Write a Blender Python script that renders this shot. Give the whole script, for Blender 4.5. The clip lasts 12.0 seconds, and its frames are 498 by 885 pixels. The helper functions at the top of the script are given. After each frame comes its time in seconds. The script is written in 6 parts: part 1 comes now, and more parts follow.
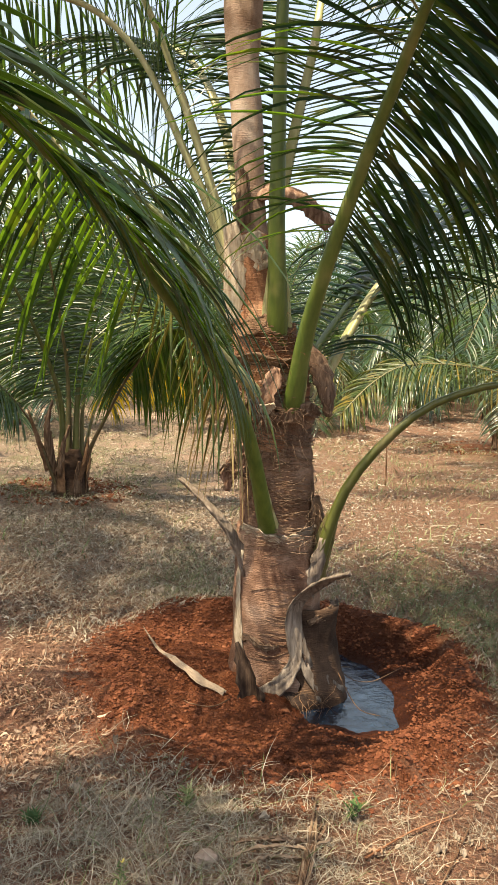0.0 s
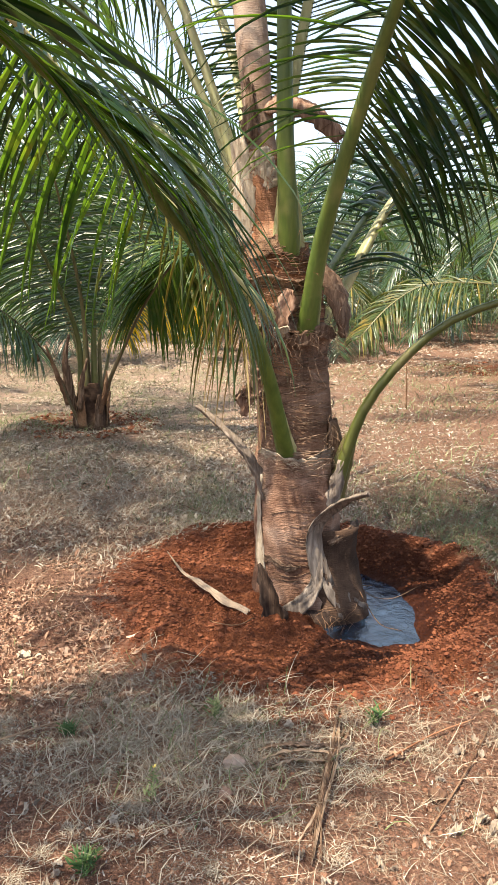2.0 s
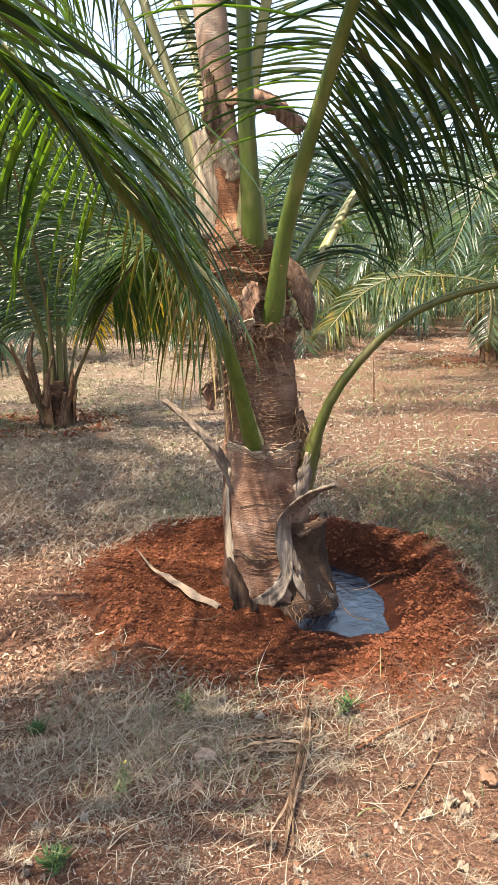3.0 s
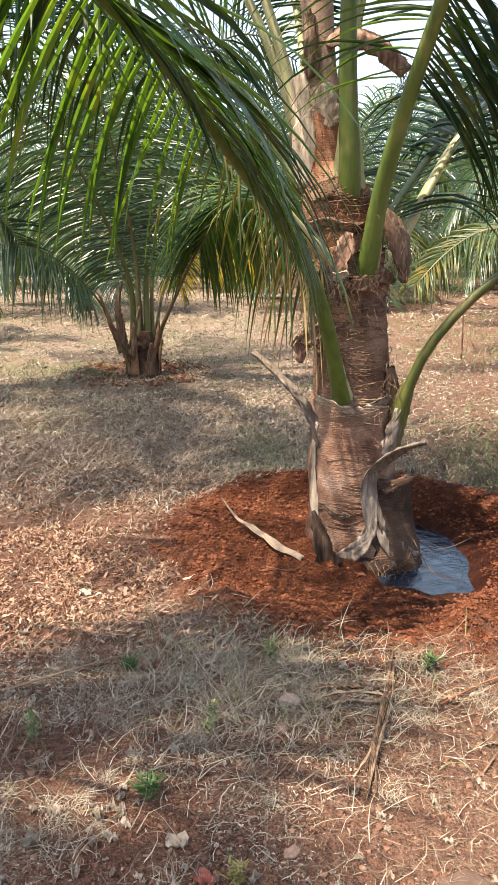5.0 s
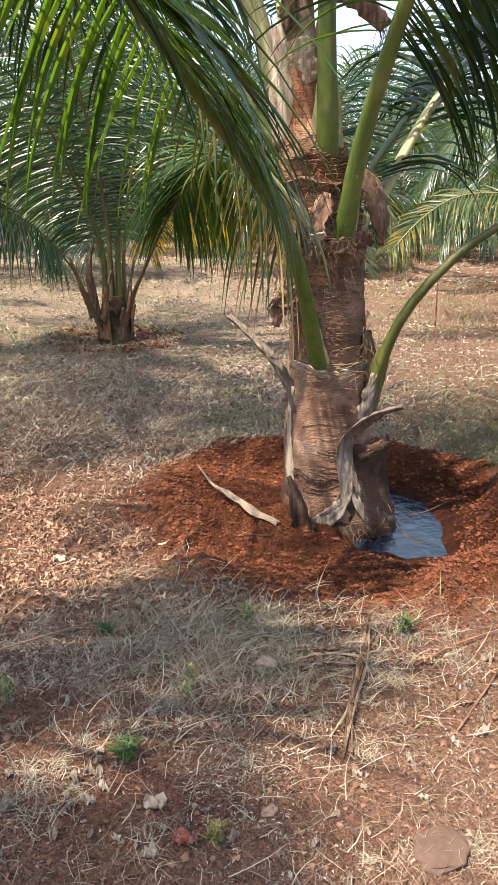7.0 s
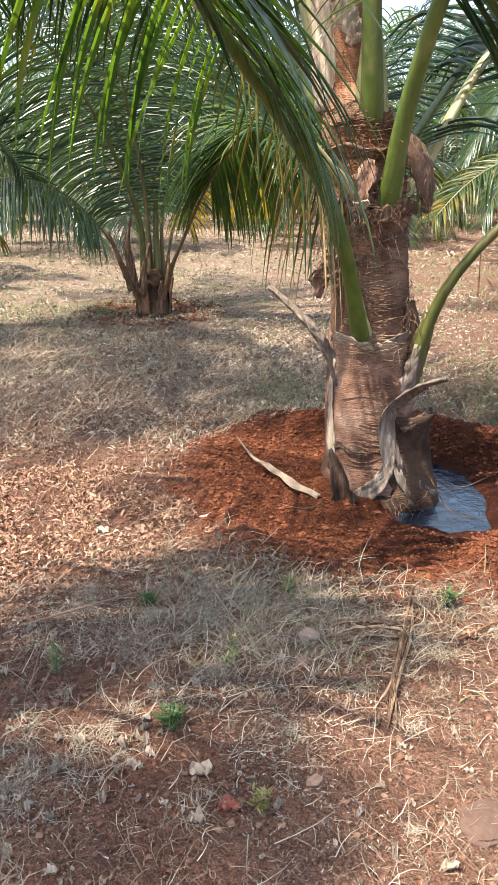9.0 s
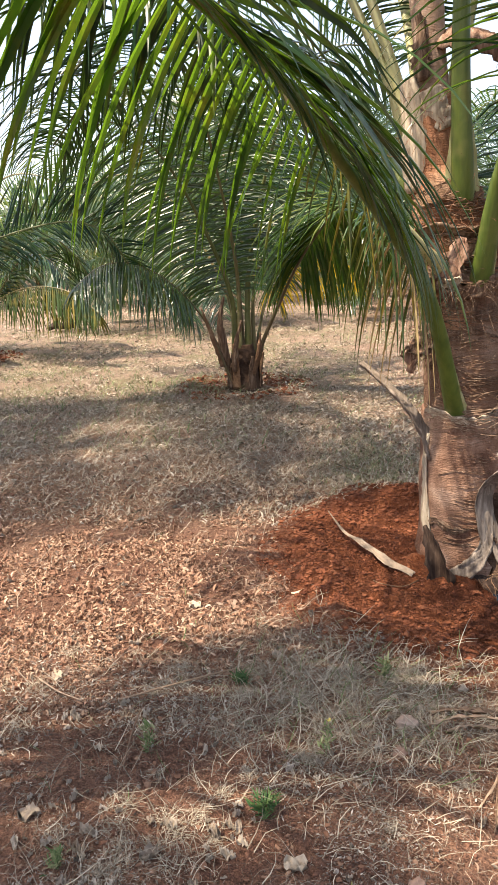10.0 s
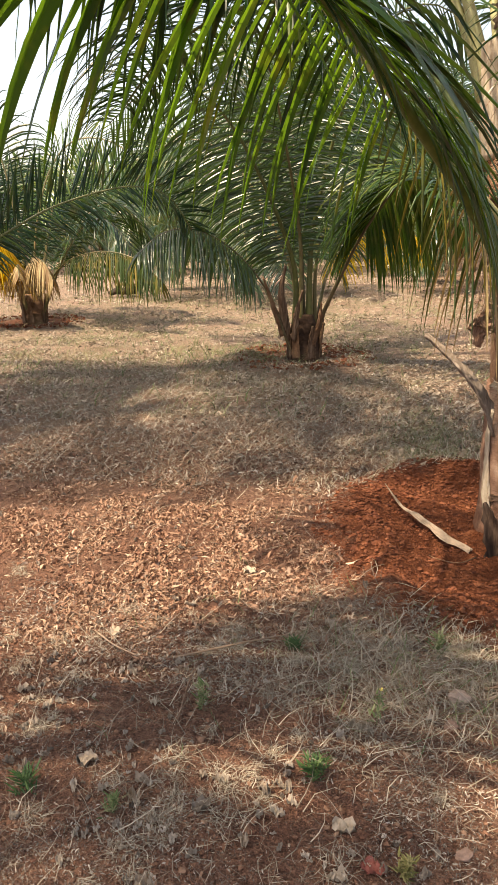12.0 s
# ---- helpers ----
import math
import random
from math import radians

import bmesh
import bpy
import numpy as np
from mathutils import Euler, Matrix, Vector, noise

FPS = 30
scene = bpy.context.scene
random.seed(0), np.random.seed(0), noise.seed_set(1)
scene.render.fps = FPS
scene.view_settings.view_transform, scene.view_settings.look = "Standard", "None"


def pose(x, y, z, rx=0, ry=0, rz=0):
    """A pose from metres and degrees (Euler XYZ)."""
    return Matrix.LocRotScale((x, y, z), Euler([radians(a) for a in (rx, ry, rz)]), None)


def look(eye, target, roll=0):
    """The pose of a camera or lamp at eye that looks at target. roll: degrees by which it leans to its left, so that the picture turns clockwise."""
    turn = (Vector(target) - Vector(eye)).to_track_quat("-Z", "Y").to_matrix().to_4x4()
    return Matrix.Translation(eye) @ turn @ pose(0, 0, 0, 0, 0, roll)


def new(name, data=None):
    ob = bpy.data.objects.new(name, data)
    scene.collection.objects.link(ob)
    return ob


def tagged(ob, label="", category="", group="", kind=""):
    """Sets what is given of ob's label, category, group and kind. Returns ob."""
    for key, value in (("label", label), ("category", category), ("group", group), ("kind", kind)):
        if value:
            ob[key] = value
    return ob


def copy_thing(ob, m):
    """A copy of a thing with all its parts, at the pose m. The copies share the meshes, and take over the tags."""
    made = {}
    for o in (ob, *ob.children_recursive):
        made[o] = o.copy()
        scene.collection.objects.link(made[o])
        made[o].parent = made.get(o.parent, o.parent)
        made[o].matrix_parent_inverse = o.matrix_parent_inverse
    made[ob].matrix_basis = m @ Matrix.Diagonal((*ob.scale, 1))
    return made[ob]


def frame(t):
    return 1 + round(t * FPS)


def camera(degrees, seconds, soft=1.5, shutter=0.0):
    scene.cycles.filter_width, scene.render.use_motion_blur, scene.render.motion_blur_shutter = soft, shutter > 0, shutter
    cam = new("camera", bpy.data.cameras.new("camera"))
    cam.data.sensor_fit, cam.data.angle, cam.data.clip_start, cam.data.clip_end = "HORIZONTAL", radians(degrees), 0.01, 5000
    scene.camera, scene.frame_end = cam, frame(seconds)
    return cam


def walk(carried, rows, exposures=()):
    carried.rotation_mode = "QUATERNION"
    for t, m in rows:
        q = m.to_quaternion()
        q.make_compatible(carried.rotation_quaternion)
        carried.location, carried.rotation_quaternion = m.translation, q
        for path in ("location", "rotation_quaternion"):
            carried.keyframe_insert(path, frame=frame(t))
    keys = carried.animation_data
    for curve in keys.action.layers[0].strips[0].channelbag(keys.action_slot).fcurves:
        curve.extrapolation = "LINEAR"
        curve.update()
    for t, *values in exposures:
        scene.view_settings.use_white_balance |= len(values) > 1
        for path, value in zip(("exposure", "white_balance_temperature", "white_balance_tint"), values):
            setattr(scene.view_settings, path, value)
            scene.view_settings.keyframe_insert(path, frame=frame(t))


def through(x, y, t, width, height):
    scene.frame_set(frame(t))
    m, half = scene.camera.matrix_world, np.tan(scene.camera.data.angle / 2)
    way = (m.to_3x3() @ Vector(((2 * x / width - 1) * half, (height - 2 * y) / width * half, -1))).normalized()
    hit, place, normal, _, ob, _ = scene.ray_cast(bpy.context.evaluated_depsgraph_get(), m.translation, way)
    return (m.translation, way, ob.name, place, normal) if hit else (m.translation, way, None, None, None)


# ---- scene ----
cam = camera(37.8, 12.0, soft=0.4)
PATH = [
    (0, (-0.052, -0.01, 1.474), (0.216, 1.958, 1.238), 2.8),
    (0.5, (-0.028, -0.003, 1.46), (0.22, 1.942, 1.069), 1.4),
    (1, (-0.018, -0.008, 1.45), (0.224, 1.932, 1.032), 0.3),
    (1.5, (-0.025, -0.018, 1.456), (0.172, 1.925, 1.024), 0.1),
    (2, (-0.03, -0.018, 1.45), (0.181, 1.925, 1.024), 0.6),
    (2.5, (-0.026, -0.014, 1.446), (0.252, 1.916, 1.002), 0.6),
    (3, (-0.016, -0.015, 1.433), (0.276, 1.916, 0.999), 0.1),
    (3.2, (-0.021, -0.032, 1.455), (0.256, 1.894, 0.993), 0.6),
    (4.8, (-0.051, -0.022, 1.437), (0.067, 1.902, 0.905), -0.7),
    (5, (-0.067, -0.018, 1.431), (0.013, 1.901, 0.874), 0.3),
    (5.5, (-0.083, -0.005, 1.395), (0.043, 1.909, 0.829), 1.5),
    (6, (-0.075, -0.004, 1.413), (0.143, 1.884, 0.788), 1.9),
    (6.5, (-0.071, 0.007, 1.409), (0.113, 1.888, 0.756), 1.2),
    (7, (-0.078, 0.006, 1.407), (0.076, 1.895, 0.768), 1.0),
    (7.5, (-0.085, 0.014, 1.403), (0.034, 1.898, 0.74), 0.9),
    (9.3, (-0.102, 0.019, 1.395), (-0.09, 1.889, 0.687), -0.6),
    (9.5, (-0.103, 0.024, 1.388), (-0.136, 1.906, 0.71), -1.1),
    (9.8, (-0.083, 0.007, 1.421), (-0.157, 1.915, 0.823), -1.2),
    (9.9, (-0.098, 0.006, 1.419), (-0.239, 1.923, 0.864), -2.2),
    (10, (-0.118, 0.012, 1.422), (-0.302, 1.935, 0.902), -2.0),
    (10.5, (-0.149, 0.015, 1.404), (-0.413, 1.922, 0.861), -1.0),
    (11, (-0.143, 0.009, 1.413), (-0.429, 1.908, 0.854), -1.7),
    (11.5, (-0.142, 0.014, 1.407), (-0.431, 1.905, 0.824), -1.5),
    (12, (-0.143, 0.001, 1.414), (-0.472, 1.882, 0.821), -1.1),
]
walk(cam, [(t, look(eye, target, roll)) for t, eye, target, roll in PATH],
     [(0.0, 1.22, 8200, 7), (1.5, 1.44, 7200, 9), (5.0, 1.47, 7100, 11), (5.5, 1.47, 7000, 11), (6.5, 1.38, 6900, 11), (7.5, 1.36, 6900, 11), (9.5, 1.6, 6700, 11), (10.5, 1.18, 8000, 14), (12.0, 1.18, 8300, 14)])

# ---------------------------------------------------------------- light
SUN_AZ, SUN_EL = 240.0, 64.0          # degrees clockwise from +y, degrees up
world = bpy.data.worlds.new("sky")
scene.world = world
world.use_nodes = True
wt = world.node_tree
sky = wt.nodes.new("ShaderNodeTexSky")
sky.sky_type = "NISHITA"
sky.sun_disc = False
sky.sun_elevation = radians(SUN_EL)
sky.sun_rotation = radians(SUN_AZ)
sky.air_density, sky.dust_density, sky.ozone_density = 1.0, 2.5, 1.0
wt.nodes["Background"].inputs["Strength"].default_value = 0.143
haze = wt.nodes.new("ShaderNodeMix")          # thin bright haze over the whole sky
haze.data_type = "RGBA"
haze.inputs[0].default_value = 0.2
haze.inputs[7].default_value = (4.9, 5.5, 6.5, 1)
wt.links.new(sky.outputs["Color"], haze.inputs[6])
wt.links.new(haze.outputs[2], wt.nodes["Background"].inputs["Color"])
sun = new("sun", bpy.data.lights.new("sun", "SUN"))
sun.data.energy, sun.data.angle, sun.data.color = 4.45, radians(0.9), (1.0, 0.91, 0.77)
to_sun = Vector((math.sin(radians(SUN_AZ)) * math.cos(radians(SUN_EL)), math.cos(radians(SUN_AZ)) * math.cos(radians(SUN_EL)), math.sin(radians(SUN_EL))))
sun.matrix_world = look((to_sun * 60)[:], (0, 0, 0))

# ---------------------------------------------------------------- materials


def mat(name, rough=0.6, spec=0.5):
    m = bpy.data.materials.new(name)
    m.use_nodes = True
    b = m.node_tree.nodes["Principled BSDF"]
    b.inputs["Roughness"].default_value = rough
    b.inputs["Specular IOR Level"].default_value = spec
    return m, m.node_tree, b


def coords(nt, scale=(1, 1, 1)):
    c = nt.nodes.new("ShaderNodeTexCoord")
    g = nt.nodes.new("ShaderNodeMapping")
    g.inputs["Scale"].default_value = scale
    nt.links.new(c.outputs["Object"], g.inputs["Vector"])
    return g.outputs["Vector"]


def noise_tex(nt, vec, scale, detail=4.0, rough=0.6, distort=0.0):
    n = nt.nodes.new("ShaderNodeTexNoise")
    n.inputs["Scale"].default_value = scale
    n.inputs["Detail"].default_value = detail
    n.inputs["Roughness"].default_value = rough
    n.inputs["Distortion"].default_value = distort
    nt.links.new(vec, n.inputs["Vector"])
    return n.outputs["Fac"]


def ramp(nt, fac, stops):
    r = nt.nodes.new("ShaderNodeValToRGB")
    e = r.color_ramp.elements
    while len(e) < len(stops):
        e.new(0.5)
    for k, (p, c) in enumerate(stops):
        e[k].position = p
        e[k].color = (*c, 1) if len(c) == 3 else c
    nt.links.new(fac, r.inputs["Fac"])
    return r.outputs["Color"]


def mix(nt, fac, a, b, kind="MIX"):
    m = nt.nodes.new("ShaderNodeMix")
    m.data_type, m.blend_type = "RGBA", kind
    for sock, v in ((m.inputs[0], fac), (m.inputs[6], a), (m.inputs[7], b)):
        if hasattr(v, "is_linked"):
            nt.links.new(v, sock)
        elif isinstance(v, tuple):
            sock.default_value = (*v, 1)
        else:
            sock.default_value = v
    return m.outputs[2]


def calc(nt, op, a, b=0.0):
    m = nt.nodes.new("ShaderNodeMath")
    m.operation = op
    for sock, v in ((m.inputs[0], a), (m.inputs[1], b)):
        if hasattr(v, "is_linked"):
            nt.links.new(v, sock)
        else:
            sock.default_value = v
    return m.outputs[0]


def bump(nt, bsdf, height, strength, dist):
    n = nt.nodes.new("ShaderNodeBump")
    n.inputs["Strength"].default_value = strength
    n.inputs["Distance"].default_value = dist
    nt.links.new(height, n.inputs["Height"])
    nt.links.new(n.outputs["Normal"], bsdf.inputs["Normal"])


def chance(nt):
    """A random value for each piece, joined or not."""
    g = nt.nodes.new("ShaderNodeNewGeometry")
    o = nt.nodes.new("ShaderNodeObjectInfo")
    return calc(nt, "FRACT", calc(nt, "ADD", g.outputs["Random Per Island"], o.outputs["Random"]))


def leaf_material(name, stops, through=0.27, glow=(0.22, 0.44, 0.03), rough=0.26, blotch=(0.30, 0.26, 0.04), amount=0.25, shine=0.4):
    """A thin blade that lets some of the sun through."""
    m, nt, b = mat(name, rough, shine)
    v = coords(nt)
    c = ramp(nt, chance(nt), stops)
    spots = ramp(nt, noise_tex(nt, v, 7.0, 3.0), [(0.52, (0, 0, 0)), (0.72, (1, 1, 1))])
    c = mix(nt, calc(nt, "MULTIPLY", spots, amount), c, blotch)
    fine = noise_tex(nt, coords(nt, (60, 60, 9)), 3.0, 2.0)
    c = mix(nt, 0.35, c, ramp(nt, fine, [(0.3, (0.4, 0.4, 0.4)), (0.7, (1, 1, 1))]), "MULTIPLY")
    nt.links.new(c, b.inputs["Base Color"])
    t = nt.nodes.new("ShaderNodeBsdfTranslucent")
    nt.links.new(mix(nt, 0.55, c, glow), t.inputs["Color"])
    s = nt.nodes.new("ShaderNodeMixShader")
    s.inputs[0].default_value = through
    nt.links.new(b.outputs[0], s.inputs[1])
    nt.links.new(t.outputs[0], s.inputs[2])
    nt.links.new(s.outputs[0], nt.nodes["Material Output"].inputs["Surface"])
    return m


GREEN = leaf_material("green_leaf", [(0.0, (0.005, 0.021, 0.012)), (0.5, (0.011, 0.038, 0.018)), (0.85, (0.022, 0.062, 0.02)), (1.0, (0.07, 0.12, 0.024))], 0.09, rough=0.28, shine=0.25)
# brighter copy of the green leaf: sun shining through is put into its colour
BACKLIT_GREEN = leaf_material("backlit_green_leaf", [(0.0, (0.006, 0.024, 0.012)), (0.5, (0.014, 0.046, 0.016)), (0.85, (0.03, 0.08, 0.018)), (1.0, (0.08, 0.13, 0.022))], 0.4, (0.3, 0.58, 0.03), 0.26, (0.42, 0.27, 0.03), 0.45)
SHEEN_GREEN = leaf_material("glossy_green_leaf", [(0.0, (0.01, 0.035, 0.02)), (0.5, (0.022, 0.064, 0.03)), (1.0, (0.055, 0.115, 0.036))], 0.18, rough=0.36, shine=1.0)
PALE_GREEN = leaf_material("pale_green_leaf", [(0.0, (0.025, 0.07, 0.022)), (0.5, (0.045, 0.1, 0.026)), (1.0, (0.12, 0.16, 0.03))], 0.2)
OLIVE = leaf_material("yellowing_leaf", [(0.0, (0.022, 0.055, 0.015)), (0.6, (0.05, 0.085, 0.02)), (0.85, (0.1, 0.11, 0.025)), (1.0, (0.22, 0.17, 0.03))], 0.2, (0.28, 0.3, 0.03), 0.4, (0.4, 0.25, 0.05), 0.5)
YELLOW = leaf_material("yellow_leaf", [(0.0, (0.55, 0.4, 0.015)), (0.7, (0.75, 0.54, 0.02)), (1.0, (0.6, 0.32, 0.03))], 0.4, (0.8, 0.5, 0.02), 0.45, (0.35, 0.15, 0.03), 0.4)
TAN_LEAF = leaf_material("dry_palm_leaf", [(0.0, (0.22, 0.13, 0.06)), (0.5, (0.38, 0.26, 0.12)), (1.0, (0.5, 0.39, 0.2))], 0.2, (0.5, 0.33, 0.1), 0.6, (0.2, 0.1, 0.04), 0.5)


def petiole_material(name, a, b_, blush):
    m, nt, b = mat(name, 0.38, 0.5)
    c = ramp(nt, noise_tex(nt, coords(nt, (22, 22, 2.0)), 1.6, 4.0), [(0.3, a), (0.7, b_)])
    c = mix(nt, ramp(nt, noise_tex(nt, coords(nt), 5.0, 3.0), [(0.55, (0, 0, 0)), (0.75, (1, 1, 1))]), c, blush)
    specks = ramp(nt, noise_tex(nt, coords(nt), 130.0, 2.0), [(0.68, (0, 0, 0)), (0.74, (1, 1, 1))])
    c = mix(nt, calc(nt, "MULTIPLY", specks, 0.6), c, (0.09, 0.06, 0.025))
    nt.links.new(c, b.inputs["Base Color"])
    bump(nt, b, noise_tex(nt, coords(nt, (90, 90, 4)), 2.0, 3.0), 0.25, 0.004)
    return m


PETIOLE = petiole_material("green_petiole", (0.055, 0.095, 0.017), (0.115, 0.155, 0.03), (0.2, 0.205, 0.065))
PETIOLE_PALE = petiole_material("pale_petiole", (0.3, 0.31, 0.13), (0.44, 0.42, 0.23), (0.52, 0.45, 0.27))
PETIOLE_BROWN = petiole_material("brown_petiole", (0.07, 0.055, 0.028), (0.13, 0.095, 0.045), (0.17, 0.1, 0.055))
PETIOLE_OLIVE = petiole_material("olive_green_petiole", (0.06, 0.075, 0.018), (0.115, 0.125, 0.032), (0.16, 0.14, 0.06))
PETIOLE_FAR = petiole_material("olive_petiole", (0.09, 0.085, 0.035), (0.17, 0.15, 0.06), (0.24, 0.16, 0.08))


def bark_material(name, dark, mid, light, weave=0.6, relief=0.6):
    """Old leaf-sheath fibre: fine bands round the stem, crossed by upright threads."""
    m, nt, b = mat(name, 0.85, 0.2)
    v = coords(nt)
    big = noise_tex(nt, v, 4.5, 5.0, 0.6)
    w = nt.nodes.new("ShaderNodeTexWave")
    w.wave_type, w.bands_direction = "BANDS", "Z"
    w.inputs["Scale"].default_value = 36.0
    w.inputs["Distortion"].default_value = 10.0
    w.inputs["Detail"].default_value = 3.0
    w.inputs["Detail Scale"].default_value = 1.6
    nt.links.new(v, w.inputs["Vector"])
    threads = noise_tex(nt, coords(nt, (70, 70, 10)), 2.2, 3.0)
    fine = noise_tex(nt, coords(nt, (12, 12, 120)), 2.0, 3.0)
    h = calc(nt, "ADD", calc(nt, "MULTIPLY", w.outputs["Fac"], 0.14), calc(nt, "ADD", calc(nt, "MULTIPLY", threads, 0.55), calc(nt, "MULTIPLY", fine, 0.85)))
    c = ramp(nt, big, [(0.38, dark), (0.53, mid), (0.7, light)])
    c = mix(nt, weave, c, ramp(nt, h, [(0.42, (0.3, 0.24, 0.2)), (0.7, (0.85, 0.8, 0.76)), (1.0, (1.3, 1.27, 1.24))]), "MULTIPLY")
    nt.links.new(c, b.inputs["Base Color"])
    bump(nt, b, h, relief, 0.012)
    return m


BARK = bark_material("fibrous_bark", (0.12, 0.06, 0.04), (0.28, 0.168, 0.12), (0.45, 0.32, 0.25), 0.6, 0.7)
STEM = bark_material("pinkish_stem", (0.26, 0.17, 0.125), (0.42, 0.31, 0.25), (0.54, 0.45, 0.385), 0.3, 0.3)
RUST = bark_material("rusty_fibre", (0.17, 0.075, 0.04), (0.34, 0.17, 0.1), (0.47, 0.3, 0.2))
DARK_BARK = bark_material("dark_fibrous_bark", (0.12, 0.065, 0.042), (0.215, 0.13, 0.09), (0.32, 0.215, 0.16))
HUSK = bark_material("brown_husk", (0.11, 0.06, 0.035), (0.2, 0.12, 0.075), (0.32, 0.21, 0.14))

# HUSK darkened; on the square-cut leaf base this paints in its shade
DARK_HUSK = bark_material("darkened_husk", (0.035, 0.02, 0.014), (0.075, 0.045, 0.031), (0.14, 0.09, 0.064))


def weathered(name, dark, mid, light):
    """Dead petiole: grey-brown with long cracks."""
    m, nt, b = mat(name, 0.75, 0.3)
    g = noise_tex(nt, coords(nt, (38, 38, 2.5)), 1.5, 5.0, 0.65)
    c = ramp(nt, g, [(0.32, dark), (0.5, mid), (0.68, light)])
    c = mix(nt, 0.4, c, ramp(nt, noise_tex(nt, coords(nt), 6.0, 4.0), [(0.3, (0.45, 0.38, 0.33)), (0.65, (1, 1, 1))]), "MULTIPLY")
    nt.links.new(c, b.inputs["Base Color"])
    bump(nt, b, g, 0.6, 0.008)
    return m


GREY_DEAD = weathered("weathered_sheath", (0.095, 0.074, 0.06), (0.195, 0.157, 0.13), (0.34, 0.285, 0.24))
SPATHE = weathered("pinkish_spathe", (0.12, 0.06, 0.04), (0.25, 0.145, 0.1), (0.42, 0.29, 0.22))
BROWN_DEAD = weathered("dead_brown_sheath", (0.06, 0.032, 0.02), (0.14, 0.085, 0.055), (0.3, 0.21, 0.15))
# near-black damp sheath; its dark also stands for shade at the trunk foot
ROTTEN = weathered("near_black_sheath", (0.015, 0.008, 0.006), (0.04, 0.023, 0.016), (0.1, 0.064, 0.045))
PALE_DEAD = weathered("bleached_sheath", (0.3, 0.22, 0.16), (0.5, 0.42, 0.32), (0.66, 0.58, 0.47))


def litter_material(name, stops, rough=0.75, through=0.0):
    m, nt, b = mat(name, rough, 0.3)
    c = ramp(nt, chance(nt), stops)
    c = mix(nt, 0.5, c, ramp(nt, noise_tex(nt, coords(nt), 60.0, 3.0), [(0.3, (0.55, 0.5, 0.45)), (0.65, (1, 1, 1))]), "MULTIPLY")
    nt.links.new(c, b.inputs["Base Color"])
    return m


LITTER = litter_material("dry_leaf_litter", [(0.0, (0.1, 0.055, 0.036)), (0.3, (0.26, 0.158, 0.108)), (0.75, (0.38, 0.255, 0.18)), (1.0, (0.54, 0.42, 0.32))])
WITHERED = litter_material("withered_leaf", [(0.0, (0.15, 0.12, 0.098)), (0.5, (0.33, 0.275, 0.225)), (1.0, (0.54, 0.47, 0.4))])
FLAKE = litter_material("golden_leaf_flake", [(0.0, (0.15, 0.066, 0.042)), (0.45, (0.31, 0.175, 0.117)), (0.85, (0.42, 0.26, 0.18)), (1.0, (0.55, 0.4, 0.3))])
FAR_LITTER = litter_material("grey_leaf_litter", [(0.0, (0.1, 0.078, 0.052)), (0.4, (0.29, 0.235, 0.18)), (0.8, (0.44, 0.375, 0.3)), (1.0, (0.58, 0.51, 0.43))])
STRAW = litter_material("dry_straw", [(0.0, (0.18, 0.108, 0.072)), (0.5, (0.3, 0.203, 0.142)), (1.0, (0.44, 0.335, 0.25))])
PALE_GRASS = litter_material("bleached_grass", [(0.0, (0.15, 0.11, 0.08)), (0.4, (0.26, 0.195, 0.14)), (0.8, (0.37, 0.295, 0.215)), (1.0, (0.52, 0.44, 0.35))])
GREY_GRASS = litter_material("withered_grass", [(0.0, (0.21, 0.175, 0.135)), (0.5, (0.37, 0.31, 0.24)), (1.0, (0.54, 0.475, 0.38))])
GRASS = litter_material("green_grass", [(0.0, (0.075, 0.12, 0.04)), (0.5, (0.15, 0.19, 0.08)), (1.0, (0.3, 0.3, 0.17))])
YELLOW_GRASS = litter_material("yellowish_grass", [(0.0, (0.15, 0.15, 0.05)), (0.6, (0.24, 0.22, 0.08)), (1.0, (0.34, 0.3, 0.14))])
WEED = litter_material("weed_leaf", [(0.0, (0.03, 0.075, 0.025)), (0.6, (0.05, 0.11, 0.03)), (1.0, (0.09, 0.15, 0.045))], 0.6)
PALE_LEAF = litter_material("bleached_leaf", [(0.0, (0.3, 0.235, 0.18)), (1.0, (0.47, 0.4, 0.32))])
FLOWER = litter_material("yellow_flower", [(0.0, (0.7, 0.55, 0.12)), (1.0, (0.75, 0.65, 0.25))])

FRONT = 0.88                           # the ring reaches farther towards the path
RINGS = [(-0.85, 7.45, 0.62), (-4.95, 9.85, 0.6), (5.9, 12.2, 1.0)]   # small dug rings round the neighbours: x, y, radius
BASIN = (0.62, 3.26)                   # middle of the dug ring round the palm


